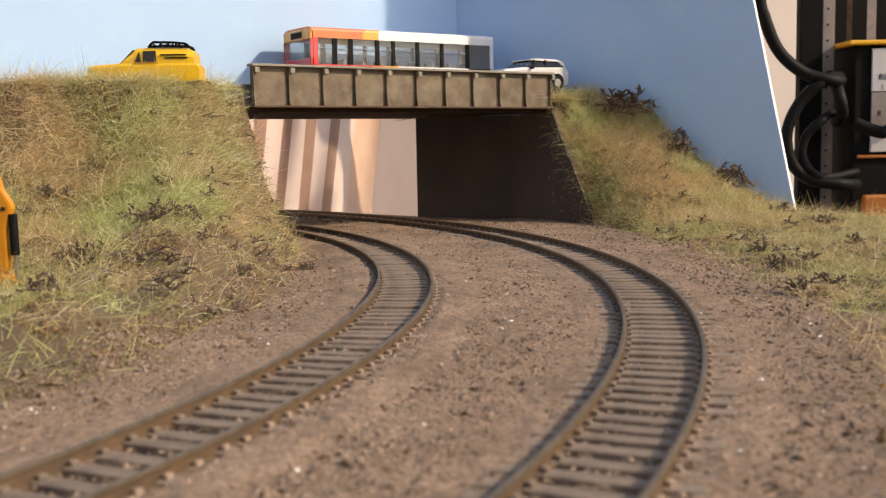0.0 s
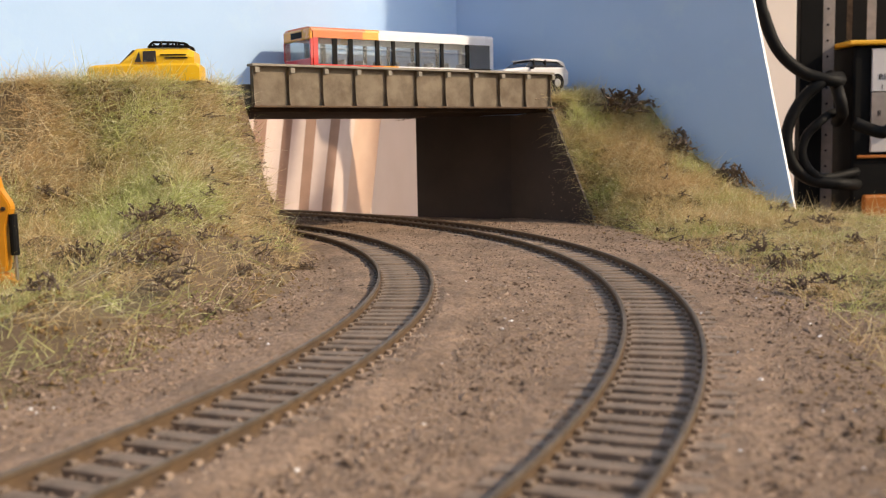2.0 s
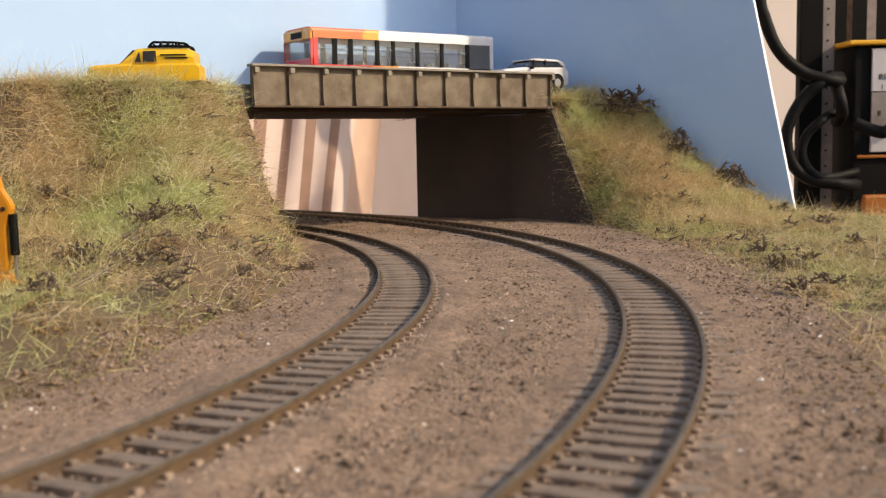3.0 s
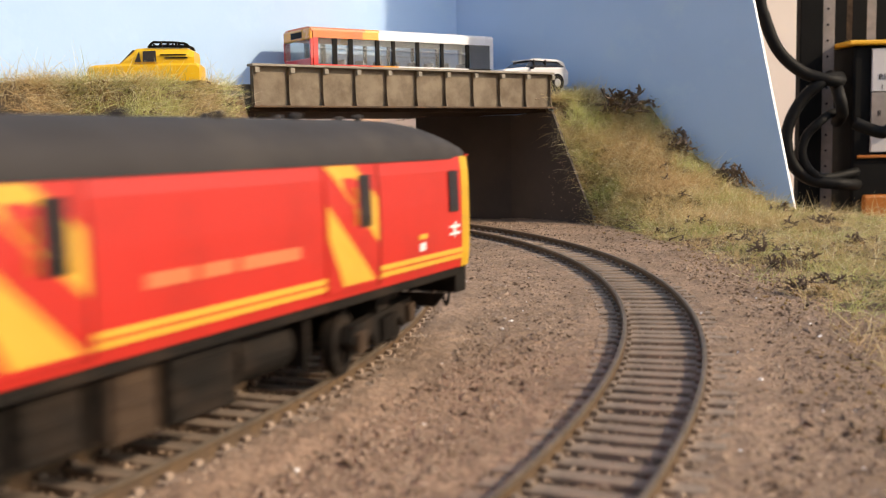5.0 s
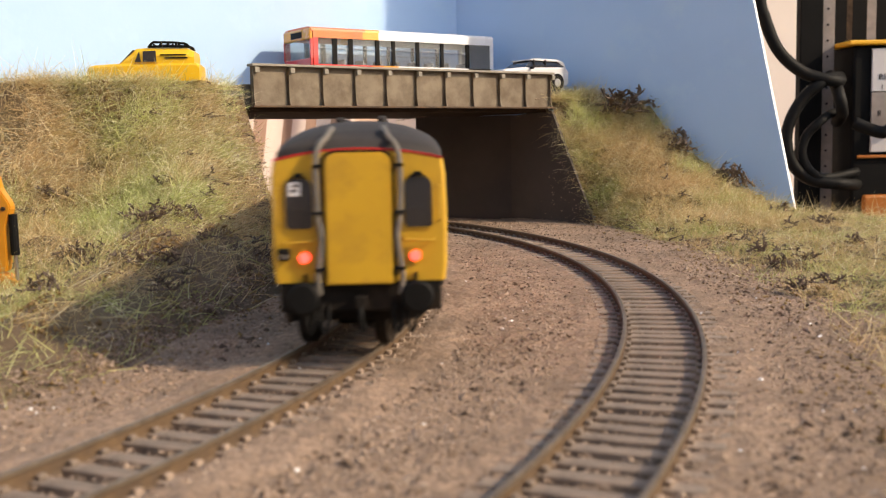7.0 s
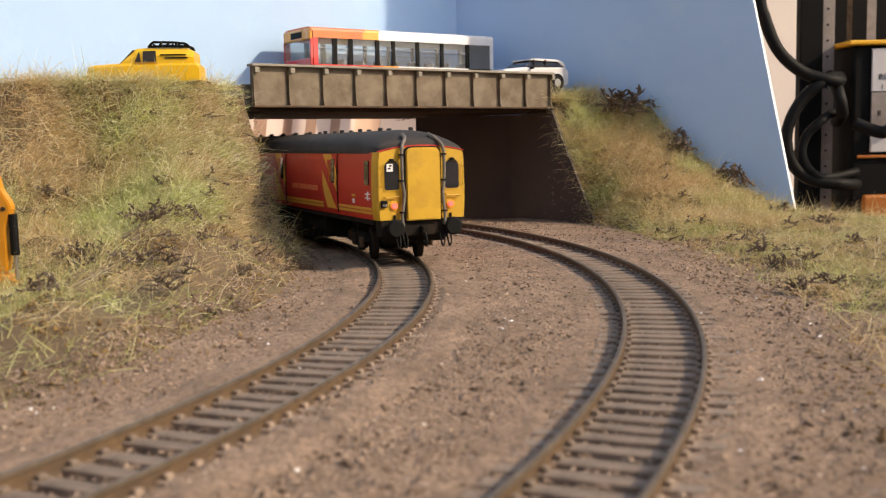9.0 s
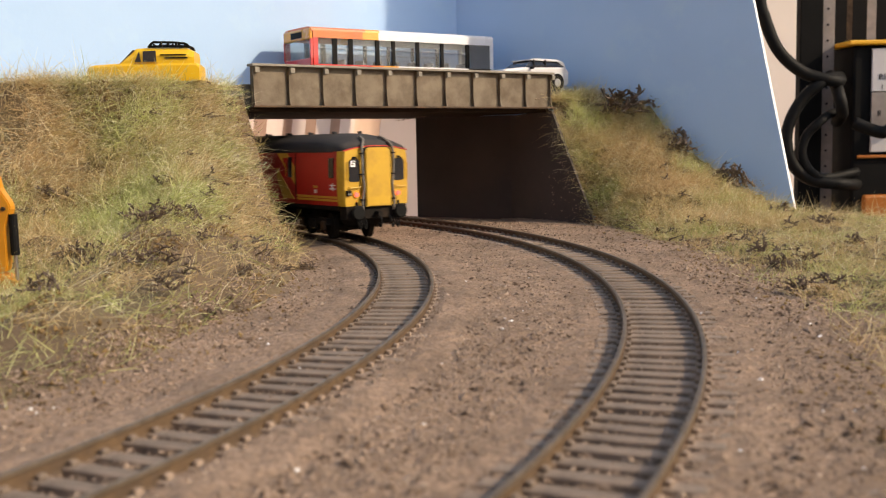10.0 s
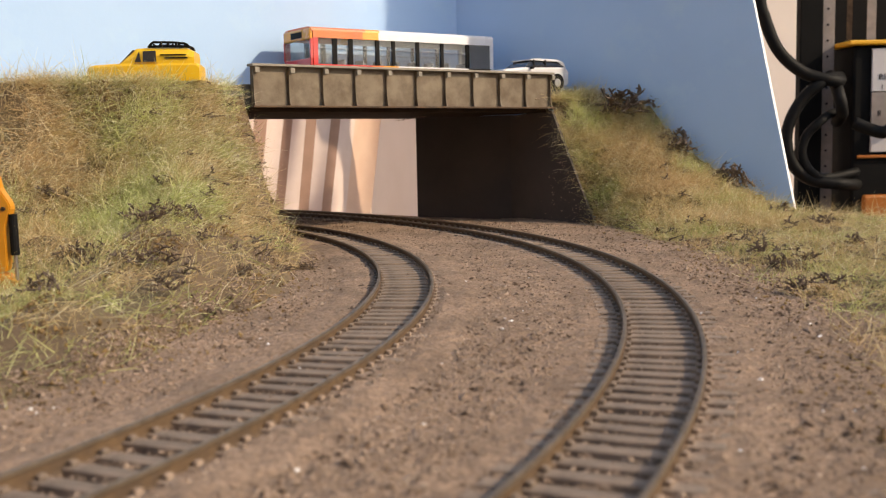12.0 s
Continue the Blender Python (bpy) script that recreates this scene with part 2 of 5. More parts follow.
def mesh_object(name, verts, faces, mat, parent=None, smooth=False):
    me = bpy.data.meshes.new(name)
    me.from_pydata(verts, [], faces)
    me.materials.append(mat)
    if smooth:
        for p in me.polygons:
            p.use_smooth = True
    ob = new(name, me)
    if parent:
        ob.parent = parent
    return ob


def thing(name, label, category, m=None, group="", kind=""):
    e = new(name)
    e.empty_display_size = 0.01
    if m is not None:
        e.matrix_basis = m
    return tagged(e, label, category, group, kind)


def B():
    return bmesh.new()


def lerp_rows(rows, x):
    if x <= rows[0][0]:
        return rows[0][1]
    for (a, u), (b, v) in zip(rows, rows[1:]):
        if x <= b:
            t = (x - a) / (b - a)
            return u + (v - u) * t
    return rows[-1][1]


def sstep(t):
    t = min(1.0, max(0.0, t))
    return t * t * (3 - 2 * t)


def on_arc(c, r, a, z=0.0):
    a = radians(a)
    return Vector((c.x + r * math.cos(a), c.y + r * math.sin(a), z))

# ---- the baseboard and its ballast ----
def left_toe(a):
    return lerp_rows([(-90, 0.393), (-30, 0.393), (-8, 0.393), (8, 0.397), (16, 0.402), (22, 0.408), (27, 0.411)], a)


def right_toe(a):
    return lerp_rows([(-60, 0.524), (1, 0.525), (5, 0.529), (12, 0.537), (19, 0.550), (24, 0.562), (25.6, 0.562), (27, 0.556), (29, 0.545), (40, 0.50)], a)


def uneven(x, y, s, k=0.0):
    return noise.noise((x * s, y * s, k))


BED = 0.0012           # ballast packed up between the rails


def ground_z(x, y):
    return BED + 0.0004 * uneven(x, y, 60) + 0.0005 * uneven(x, y, 240, 3.1) + 0.0007 * uneven(x, y, 620, 7.7)


ground = thing("ground", "brown granular ballast spread over the model railway baseboard", "ground", kind="structure")


def ground_patch(name, x0, x1, y0, y1, step):
    nx, ny = int((x1 - x0) / step), int((y1 - y0) / step)
    vs, fs = [], []
    for j in range(ny + 1):
        for i in range(nx + 1):
            x, y = x0 + (x1 - x0) * i / nx, y0 + (y1 - y0) * j / ny
            d1 = abs(math.hypot(x - C1.x, y - C1.y) - R1)
            d2 = abs(math.hypot(x - C2.x, y - C2.y) - R2)
            flat = sstep((min(d1, d2) - 0.0072) / 0.0018)
            shoulder = sum(h * sstep((d - 0.0100) / 0.002) * (1 - sstep((d - 0.017) / 0.008)) for h, d in ((0.0008, d1), (0.0003, d2)))
            vs.append((x, y, BED + (ground_z(x, y) - BED) * (0.35 + 0.65 * flat) + 0.0004 * flat - 0.0007 * (1 - flat) + shoulder))
    for j in range(ny):
        for i in range(nx):
            a = j * (nx + 1) + i
            fs.append((a, a + 1, a + nx + 2, a + nx + 1))
    return mesh_object(name, vs, fs, M_BALLAST, ground, True)


ground_patch("ballast_bed", -0.15, 0.24, 0.06, 0.47, 0.0013)
ground_patch("ballast_bed", -0.15, 0.20, 0.47, 0.62, 0.0020)


def back_edge(x):
    return 0.655 - (x - 0.01) * 0.98


bm = B()
for pts in ([(-1.0, -0.35), (0.26, -0.35), (0.26, 0.06), (-1.0, 0.06)], [(-1.0, 0.06), (-0.15, 0.06), (-0.15, 0.80), (-1.0, 1.0)],
            [(-0.15, 0.62), (0.045, 0.62), (-0.02, 0.672), (-0.15, 0.797)], [(0.20, 0.47), (0.255, 0.47), (0.235, 0.54), (0.20, 0.60)],
            [(0.24, 0.06), (0.26, 0.06), (0.255, 0.47), (0.24, 0.47)]):
    bm.faces.new([bm.verts.new((x, y, BED - 0.0006)) for x, y in pts])
bmesh.ops.recalc_face_normals(bm, faces=bm.faces[:])
part("ballast_bed", bm, M_BALLAST, ground)

board = thing("baseboard", "plain wooden baseboard carrying the model railway", "baseboard", kind="structure")
bm = B()
prism(bm, [(-1.02, -0.37), (0.27, -0.37), (0.265, 0.47), (0.24, 0.55), (0.20, 0.62), (0.045, 0.64), (-0.02, 0.674), (-0.15, 0.80), (-0.35, 1.02), (-1.02, 1.02)], "z", -0.03, -0.0035)
part("board", bm, M_WOOD, board)
for x, y in ((-0.95, -0.3), (0.2, -0.3), (-0.95, 0.95), (-0.05, 0.6)):
    bm = B()
    box(bm, x - 0.03, x + 0.03, y - 0.03, y + 0.03, -0.90, -0.031)
    part("leg", bm, M_WOOD, board)

# ---- room ----
def slab(name, label, pts, axis, a, b, mat):
    bm = B()
    prism(bm, pts, axis, a, b)
    ob = part(name, bm, mat)
    return tagged(ob, label, "wall" if "wall" in name else name, kind="structure")


slab("floor", "brown floor of the room", [(-3, -2.2), (2.2, -2.2), (2.2, 2.0), (-3, 2.0)], "z", -0.95, -0.90, M_FLOOR)
slab("wall_north", "plain pale wall of the room", [(-3, 1.9), (2.2, 1.9), (2.2, 2.0), (-3, 2.0)], "z", -0.90, 1.5, M_WALL)
# the east wall has a broad window, through which the low sun falls
slab("wall_east", "plain pale wall of the room below a broad window", [(2.2, -2.2), (2.3, -2.2), (2.3, 2.0), (2.2, 2.0)], "z", -0.90, 0.30, M_WALL)
slab("wall_east_pier", "plain pale wall of the room beside a broad window", [(2.2, -2.2), (2.3, -2.2), (2.3, -1.5), (2.2, -1.5)], "z", 0.30, 1.5, M_WALL)
slab("wall_east_pier", "plain pale wall of the room beside a broad window", [(2.2, 1.75), (2.3, 1.75), (2.3, 2.0), (2.2, 2.0)], "z", 0.30, 1.5, M_WALL)
slab("wall_south", "plain pale wall of the room", [(-3, -2.3), (2.2, -2.3), (2.2, -2.2), (-3, -2.2)], "z", -0.90, 1.5, M_WALL)
slab("wall_west", "plain pale wall of the room", [(-3.1, -2.2), (-3, -2.2), (-3, 2.0), (-3.1, 2.0)], "z", -0.90, 1.5, M_WALL)

# ---- tracks ----
def track(name, c, r, a0, a1, label):
    t = thing(name, label, "railway track", Matrix.Translation((c.x, c.y, 0)), "railway tracks", )
    pitch = 0.0066
    n = int(radians(a1 - a0) * r / pitch)
    me = bpy.data.meshes.new("sleeper")
    bm = B()
    box(bm, -0.0150, 0.0150, -0.0018, 0.0018, -0.0030, 0.0010, 0.0003)
    bm.to_mesh(me)
    bm.free()
    me.materials.append(M_SLEEPER)
    mc = bpy.data.meshes.new("rail_chair")
    bm = B()
    for s in (-1, 1):
        for k in (-1, 1):
            box(bm, s * 0.00868 + k * 0.0011 - 0.0005, s * 0.00868 + k * 0.0011 + 0.0005, -0.0008, 0.0008, 0.0009, 0.0018, 0.0002)
    bm.to_mesh(mc)
    bm.free()
    mc.materials.append(M_SLEEPER)
    for i in range(n):
        a = radians(a0 + (a1 - a0) * (i + 0.5) / n + random.uniform(-0.05, 0.05))
        m = Matrix.Translation((r * math.cos(a), r * math.sin(a), BED + random.uniform(-0.0003, 0.0001))) @ Matrix.Rotation(a + random.uniform(-0.012, 0.012), 4, "Z")
        s = new("sleeper", me)
        s.parent, s.matrix_basis = t, m
        ch = new("rail_chair", mc)
        ch.parent, ch.matrix_basis = s, Matrix.Identity(4)
    prof = [(-0.0009, 0.0010), (0.0009, 0.0010), (0.0009, 0.0015), (0.0003, 0.0020), (0.0003, 0.0035), (0.00048, 0.0038), (-0.00048, 0.0038), (-0.0003, 0.0035), (-0.0003, 0.0019), (-0.0009, 0.0015)]
    head = [(-0.00048, 0.0038), (0.00048, 0.0038), (0.00048, 0.0044), (0.0003, RAIL_TOP), (-0.0003, RAIL_TOP), (-0.00048, 0.0044)]
    for s in (-1, 1):
        rail = None
        for nm, pf, mat in (("rail", prof, M_RAIL), ("rail_head", head, M_RAILTOP)):
            rr = r + s * 0.0087
            k, m = len(pf), 260
            vs, fs = [], []
            for j in range(m + 1):
                a = radians(a0 + (a1 - a0) * j / m)
                vs += [((rr + u) * math.cos(a), (rr + u) * math.sin(a), z) for u, z in pf]
            for j in range(m):
                fs += [(j * k + i, j * k + (i + 1) % k, (j + 1) * k + (i + 1) % k, (j + 1) * k + i) for i in range(k)]
            o = mesh_object(nm, vs, fs, mat, rail or t)
            rail = rail or o
    return t


track("railway_track", C1, R1, -125, 118, "curved inner track with rusty rails on weathered sleepers in ballast")
track("railway_track", C2, R2, -80, 62, "curved outer track with rusty rails on weathered sleepers in ballast")

# ---- banks ----
PD = (PANEL_END - CORNER)
PLEN = PD.length


def along_panel(x, y):
    return ((x - CORNER.x) * PD.x + (y - CORNER.y) * PD.y) / PLEN ** 2


def beyond_girder(x, y):
    return (Vector((x, y)) - BA).dot(BNOR)


CREST = [Vector(p) for p in ((-0.60, 0.40), (-0.185, 0.424), (-0.128, 0.432), (-0.108, 0.457), (-0.0948, 0.489), (-0.0948, 0.56))]


def crest_gap(p):
    """Distance to the top edge of the left bank; below zero on the road side."""
    best = 9.0
    for q, w in zip(CREST, CREST[1:]):
        d = w - q
        t = min(1.0, max(0.0, (p - q).dot(d) / d.length_squared))
        e = p - (q + d * t)
        g = e.length * (1 if d.x * e.y - d.y * e.x < 0 else -1)
        if abs(g) < abs(best):
            best = g
    return best


def left_z(r, a):
    p = C1 + Vector((math.cos(radians(a)), math.sin(radians(a)))) * r
    d = left_toe(a) - r + 0.007 * uneven(p.x, p.y, 60, 6.0) + 0.003 * uneven(p.x, p.y, 210, 1.0) + 0.003
    if d <= 0:
        return -0.001
    e = crest_gap(p)
    t = 1.0 if e <= 0 else d / (d + e)
    k = lerp_rows([(-0.145, 2.9), (-0.12, 2.0), (-0.098, 1.0)], p.x)
    drop = 0.0 if e > 0 else 0.008 * sstep((-e - 0.004) / 0.012) * sstep((-0.10 - p.x) / 0.02)
    lump = 0.0040 * uneven(p.x, p.y, 38) + 0.0026 * uneven(p.x, p.y, 110, 2.0) + 0.0010 * uneven(p.x, p.y, 300, 4.0)
    edge = lerp_rows([(-0.13, 1.0), (-0.09, 0.3)], p.x)
    return max(0.0002, (ROAD - 0.0022) * t ** k - drop + lump * edge * min(1.0, d / 0.02) * (1.0 if e > 0 else 0.4))


# top line of the right bank: from the girder's end to the board, down along it, then along the open edge
TOPLINE = []
for q, w in zip(*[[(0.0648, 0.6006, 0.072), (0.1036, 0.628, 0.076), (0.125, 0.6149, 0.072), (0.131, 0.6113, 0.062), (0.1399, 0.6059, 0.049), (0.1544, 0.597, 0.0355),
                   (0.1685, 0.5884, 0.0257), (0.1796, 0.5817, 0.016), (0.1957, 0.5719, 0.0075), (0.207, 0.565, 0.005), (0.235, 0.50, 0.006), (0.255, 0.40, 0.010), (0.262, 0.20, 0.012)][k:] for k in (0, 1)]):
    n = max(2, int(math.hypot(w[0] - q[0], w[1] - q[1]) / 0.012))
    TOPLINE += [tuple(q[c] + (w[c] - q[c]) * k / n for c in range(3)) for k in range(n)]


@functools.lru_cache(maxsize=None)
def right_z(x, y):
    vx, vy = x - C2.x, y - C2.y
    d = math.hypot(vx, vy) - right_toe(math.degrees(math.atan2(vy, vx))) + 0.006 * uneven(x, y, 60, 6.0) + 0.003 * uneven(x, y, 210, 1.0) - 0.001
    if d <= 0:
        return -0.001
    near, sw, sh = 9.0, 0.0, 0.0
    for tx, ty, tz in TOPLINE:
        g = math.hypot(tx - x, ty - y) + 1e-4
        k = g ** -4
        sw, sh, near = sw + k, sh + k * tz, min(near, g)
    if (x - BA.x) * BNOR.x + (y - BA.y) * BNOR.y > 0:
        near = 0.0
    t = d / (d + near)
    lump = 0.0036 * uneven(x, y, 45, 5.0) + 0.0026 * uneven(x, y, 120, 8.0) + 0.0010 * uneven(x, y, 300, 4.0)
    return max(0.0002, sh / sw * t ** 0.92 + lump * min(1.0, d / 0.012) * min(1.0, 0.25 + near / 0.02))


def bank_left():
    vs, fs = [], []
    na, nr = 210, 110
    for i in range(na + 1):
        a = -95 + 121.5 * i / na
        for j in range(nr + 1):
            t = j / nr
            r = left_toe(a) + 0.004 - t * (0.20 - 0.08 * max(0.0, a) / 26.5)
            p = on_arc(C1, r, a)
            z = left_z(r, a)
            vs.append((p.x, p.y, z if j else -0.003))
    for i in range(na):
        for j in range(nr):
            k = i * (nr + 1) + j
            fs.append((k, k + 1, k + nr + 2, k + nr + 1))
    return mesh_object("bank_left", vs, fs, M_EARTH, None, True)


def bank_right():
    vs, fs = [], []
    na, nr = 150, 80
    for i in range(na + 1):
        a = -35 + 66 * i / na
        r0 = right_toe(a) - 0.003
        for j in range(nr + 1):
            t = j / nr
            r = r0 + t * 0.17
            p = on_arc(C2, r, a)
            vs.append((p.x, p.y, right_z(p.x, p.y) if j else -0.003))
    for i in range(na):
        for j in range(nr):
            k = i * (nr + 1) + j
            ids = (k, k + 1, k + nr + 2, k + nr + 1)
            c = sum((Vector(vs[q]) for q in ids), Vector()) / 4
            side = (c.x - CORNER.x) * PD.y - (c.y - CORNER.y) * PD.x     # negative: in front of the panel
            if side / PLEN < 0.003 and along_panel(c.x, c.y) < 1.0:
                continue
            if c.x > 0.262 - max(0, c.y - 0.40) * 0.25 or (along_panel(c.x, c.y) >= 1.0 and side / PLEN < -0.004):
                continue
            if beyond_girder(c.x, c.y) > -0.037 and (Vector((c.x, c.y)) - BB).dot(BDIR) < 0.0014:
                continue
            fs.append(ids)
    return mesh_object("bank_right", vs, fs, M_EARTH, None, True)


bl = tagged(bank_left(), "steep railway embankment of brown earth under static grass", "embankment", kind="structure")
br = tagged(bank_right(), "railway embankment of brown earth falling away beside the bridge", "embankment", kind="structure")

# ---- backscene ----
LEFT_END = CORNER - BDIR * 0.45


def panel(name, label, p, q, outline, thick):
    """An upright board from p to q; outline: share of the way and height."""
    d = (q - p)
    nrm = Vector((-d.y, d.x)).normalized() * thick
    bm = B()
    f = [bm.verts.new((p.x + d.x * s, p.y + d.y * s, z)) for s, z in outline]
    k = [bm.verts.new((p.x + d.x * s + nrm.x, p.y + d.y * s + nrm.y, z)) for s, z in outline]
    bm.faces.new(f)
    bm.faces.new(k)
    n = len(f)
    me_edges = []
    for i in range(n):
        me_edges.append(bm.faces.new((f[i], f[(i + 1) % n], k[(i + 1) % n], k[i])))
    bmesh.ops.recalc_face_normals(bm, faces=bm.faces[:])
    for e in me_edges:
        e.material_index = 1
    ob = part(name, bm, M_BLUE)
    ob.data.materials.append(M_EDGE)
    return tagged(ob, label, "backscene board", kind="structure")


panel("backscene_left", "pale blue painted backscene board behind the road", LEFT_END, CORNER, [(-0.5, 0.069), (1.0, 0.069), (1.0, 0.36), (-0.5, 0.36)], 0.005)
panel("backscene_right", "blue painted foam backscene board with a raw white sloping edge", CORNER, PANEL_END,
      [(0.0, 0.0), (0.956, -0.003), (0.956, 0.001), (0.842, 0.1264), (0.630, 0.36), (0.0, 0.36)], 0.005)

# ---- bridge ----
def frame_at(p, d):
    """A pose at p with x along d."""
    return Matrix.Translation((p.x, p.y, 0)) @ Matrix.Rotation(math.atan2(d.y, d.x), 4, "Z")


GM = frame_at(BA, BDIR)
GLEN = (BB - BA).length
G0, G1 = 0.0668, 0.0876
GA, GE = 0.0030, GLEN + 0.0015      # ends of the girder along its line
bridge = thing("girder_bridge", "weathered grey plate girder road bridge across both tracks", "bridge", GM)
bm = B()
box(bm, GA, GE, 0.0016, 0.003, G0 + 0.001, G1 - 0.001)
part("web_plate", bm, M_GIRDER, bridge)
bm = B()
box(bm, GA - 0.0008, GE + 0.0008, -0.0016, 0.0046, G1 - 0.0012, G1, 0.0002)
part("top_flange", bm, M_GIRDERTOP, bridge)
bm = B()
box(bm, GA - 0.0008, GE + 0.0008, -0.0016, 0.0046, G0, G0 + 0.0010, 0.0002)
part("bottom_flange", bm, M_RUST, bridge, "rust-stained bottom flange")
for i in range(11):
    x = GA + (GE - GA) * (i / 10) * 0.992 + 0.0006
    bm = B()
    prism(bm, [(-0.0006, G1 - 0.0014), (0.0018, G1 - 0.0014), (0.0018, G0 + 0.0008), (-0.0012, G0 + 0.0008), (-0.0006, G0 + 0.0022), (0.0000, G0 + 0.0060), (0.0001, G1 - 0.006)], "x", x - 0.0003, x + 0.0003)
    st = part("stiffener", bm, M_GIRDER, bridge)
    bm = B()
    box(bm, x + 0.0002, x + 0.0026, -0.0012, 0.0010, G1 - 0.0042, G1 - 0.0016, 0.0002)
    part("bracket", bm, M_GIRDERTOP, st)
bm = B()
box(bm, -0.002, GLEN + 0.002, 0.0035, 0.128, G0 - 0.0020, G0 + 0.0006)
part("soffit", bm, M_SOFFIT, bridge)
bm = B()
box(bm, 0.0, GLEN, 0.0047, 0.094, G0 + 0.001, ROAD)
part("deck", bm, M_ROAD, bridge)

# abutments and the dark boards beyond
def wall_piece(name, label, pts, mat, off):
    """An upright plate through (x, y, z) corners, with thickness off."""
    bm = B()
    a = [bm.verts.new(p) for p in pts]
    b = [bm.verts.new(Vector(p) + Vector(off)) for p in pts]
    bm.faces.new(a)
    bm.faces.new(b)
    for i in range(len(a)):
        j = (i + 1) % len(a)
        bm.faces.new((a[i], a[j], b[j], b[i]))
    bmesh.ops.recalc_face_normals(bm, faces=bm.faces[:])
    return tagged(part(name, bm, mat), label, "wall", kind="structure")


def gp(u, v, z):
    p = BA + BDIR * u + BNOR * v
    return (p.x, p.y, z)


T = 0.0015
wall_piece("wall_abutment_right", "dark card bridge abutment with a sloping wing", [gp(GLEN, 0.037, -0.002), gp(GLEN, -0.036, -0.002), gp(GLEN, -0.036, 0.002), gp(GLEN, -0.001, G0 - 0.001), gp(GLEN, 0.037, G0 - 0.003)], M_DARK, (BDIR.x * T, BDIR.y * T, 0))
wall_piece("wall_abutment_left", "dark card bridge abutment below the road", [gp(-0.0025, 0.12, -0.002), gp(-0.0025, 0.0, -0.002), gp(-0.0025, 0.0, G0 - 0.003), gp(-0.0025, 0.12, G0 - 0.003)], M_DARK, (-BDIR.x * T, -BDIR.y * T, 0))
wall_piece("wall_back", "black board behind the tracks under the bridge", [(-0.0160, 0.664, -0.002), (0.0435, 0.6295, -0.002), (0.0435, 0.6295, G0 - 0.0025), (-0.0160, 0.664, G0 - 0.0025)], M_DARK, (0.0015, 0.003, 0))
bm = B()
prism(bm, [tuple(gp(-0.003, 0.0, 0)[:2]), tuple(gp(-0.003, 0.094, 0)[:2]), (-0.32, 0.440), (-0.32, 0.43), (-0.16, 0.436), (-0.106, 0.462)], "z", ROAD - 0.0105, ROAD - 0.0035)
tagged(part("road", bm, M_ROAD), "dark road surface on top of the embankment", "road", kind="structure")
bm = B()
prism(bm, [tuple(gp(GLEN + 0.001, 0.006, 0)[:2]), tuple(gp(GLEN + 0.036, 0.006, 0)[:2]), tuple(gp(GLEN + 0.034, 0.034, 0)[:2]), tuple(gp(GLEN + 0.001, 0.085, 0)[:2])], "z", ROAD - 0.006, ROAD)
tagged(part("road", bm, M_ROAD), "dark road surface on top of the embankment", "road", kind="structure")

# ---- railcar ----
RL, RW = 0.2560, 0.0180
ZB, ZE, ZT = 0.0160, 0.0408, 0.0492
railcar = thing("railcar", "red parcels railcar with yellow ends and a dark grey roof", "train")
SIDE = [(-RW * 0.972, ZB), (-RW * 0.992, ZB + 0.003), (-RW, ZB + 0.008), (-RW, ZB + 0.015), (-RW * 0.988, ZE - 0.003), (-RW * 0.965, ZE)]


def dome(w, ze, zt, n=18):
    return [(-w * math.cos(math.pi * i / n), ze + (zt - ze) * math.sin(math.pi * i / n) ** 0.86) for i in range(n + 1)]


bm = B()
prism(bm, SIDE + [(-y, z) for y, z in reversed(SIDE)], "x", -0.1228, 0.1228)
body = part("body", bm, M_RED, railcar)
# roof, drooping in a dome towards each end
bm = B()
rings = []
nx = 46
for i in range(nx + 1):
    x = -RL / 2 + 0.0006 + (RL - 0.0012) * i / nx
    e = max(0.0, (abs(x) - (RL / 2 - 0.022)) / 0.0214)
    zt = ZT - 0.0042 * e ** 2.2
    w = RW * 0.985 - 0.0012 * e ** 3
    rings.append([bm.verts.new((x, y, z)) for y, z in [(-w, ZE - 0.0004)] + dome(w, ZE + 0.0004, zt) + [(w, ZE - 0.0004)]])
for a, b in zip(rings, rings[1:]):
    for k in range(len(a) - 1):
        bm.faces.new((a[k], a[k + 1], b[k + 1], b[k]))
bm.faces.new(rings[0])
bm.faces.new(rings[-1])
bmesh.ops.recalc_face_normals(bm, faces=bm.faces[:])
roof = part("roof", bm, M_ROOF, railcar, "matt dark grey roof", smooth=True)
for i in range(10):
    for s in (-1, 1):
        x = -0.103 + 0.023 * i + 0.004 * s
        bm = B()
        zc = ZT - 0.0006
        rod(bm, (x, s * 0.0048, zc - 0.0004), (x, s * 0.0048, zc + 0.0010), 0.0008, 0.0010, 10)
        rod(bm, (x, s * 0.0048, zc + 0.0010), (x, s * 0.0048, zc + 0.0016), 0.0012, 0.0007, 10)
        part("roof_vent", bm, M_ROOF, roof)


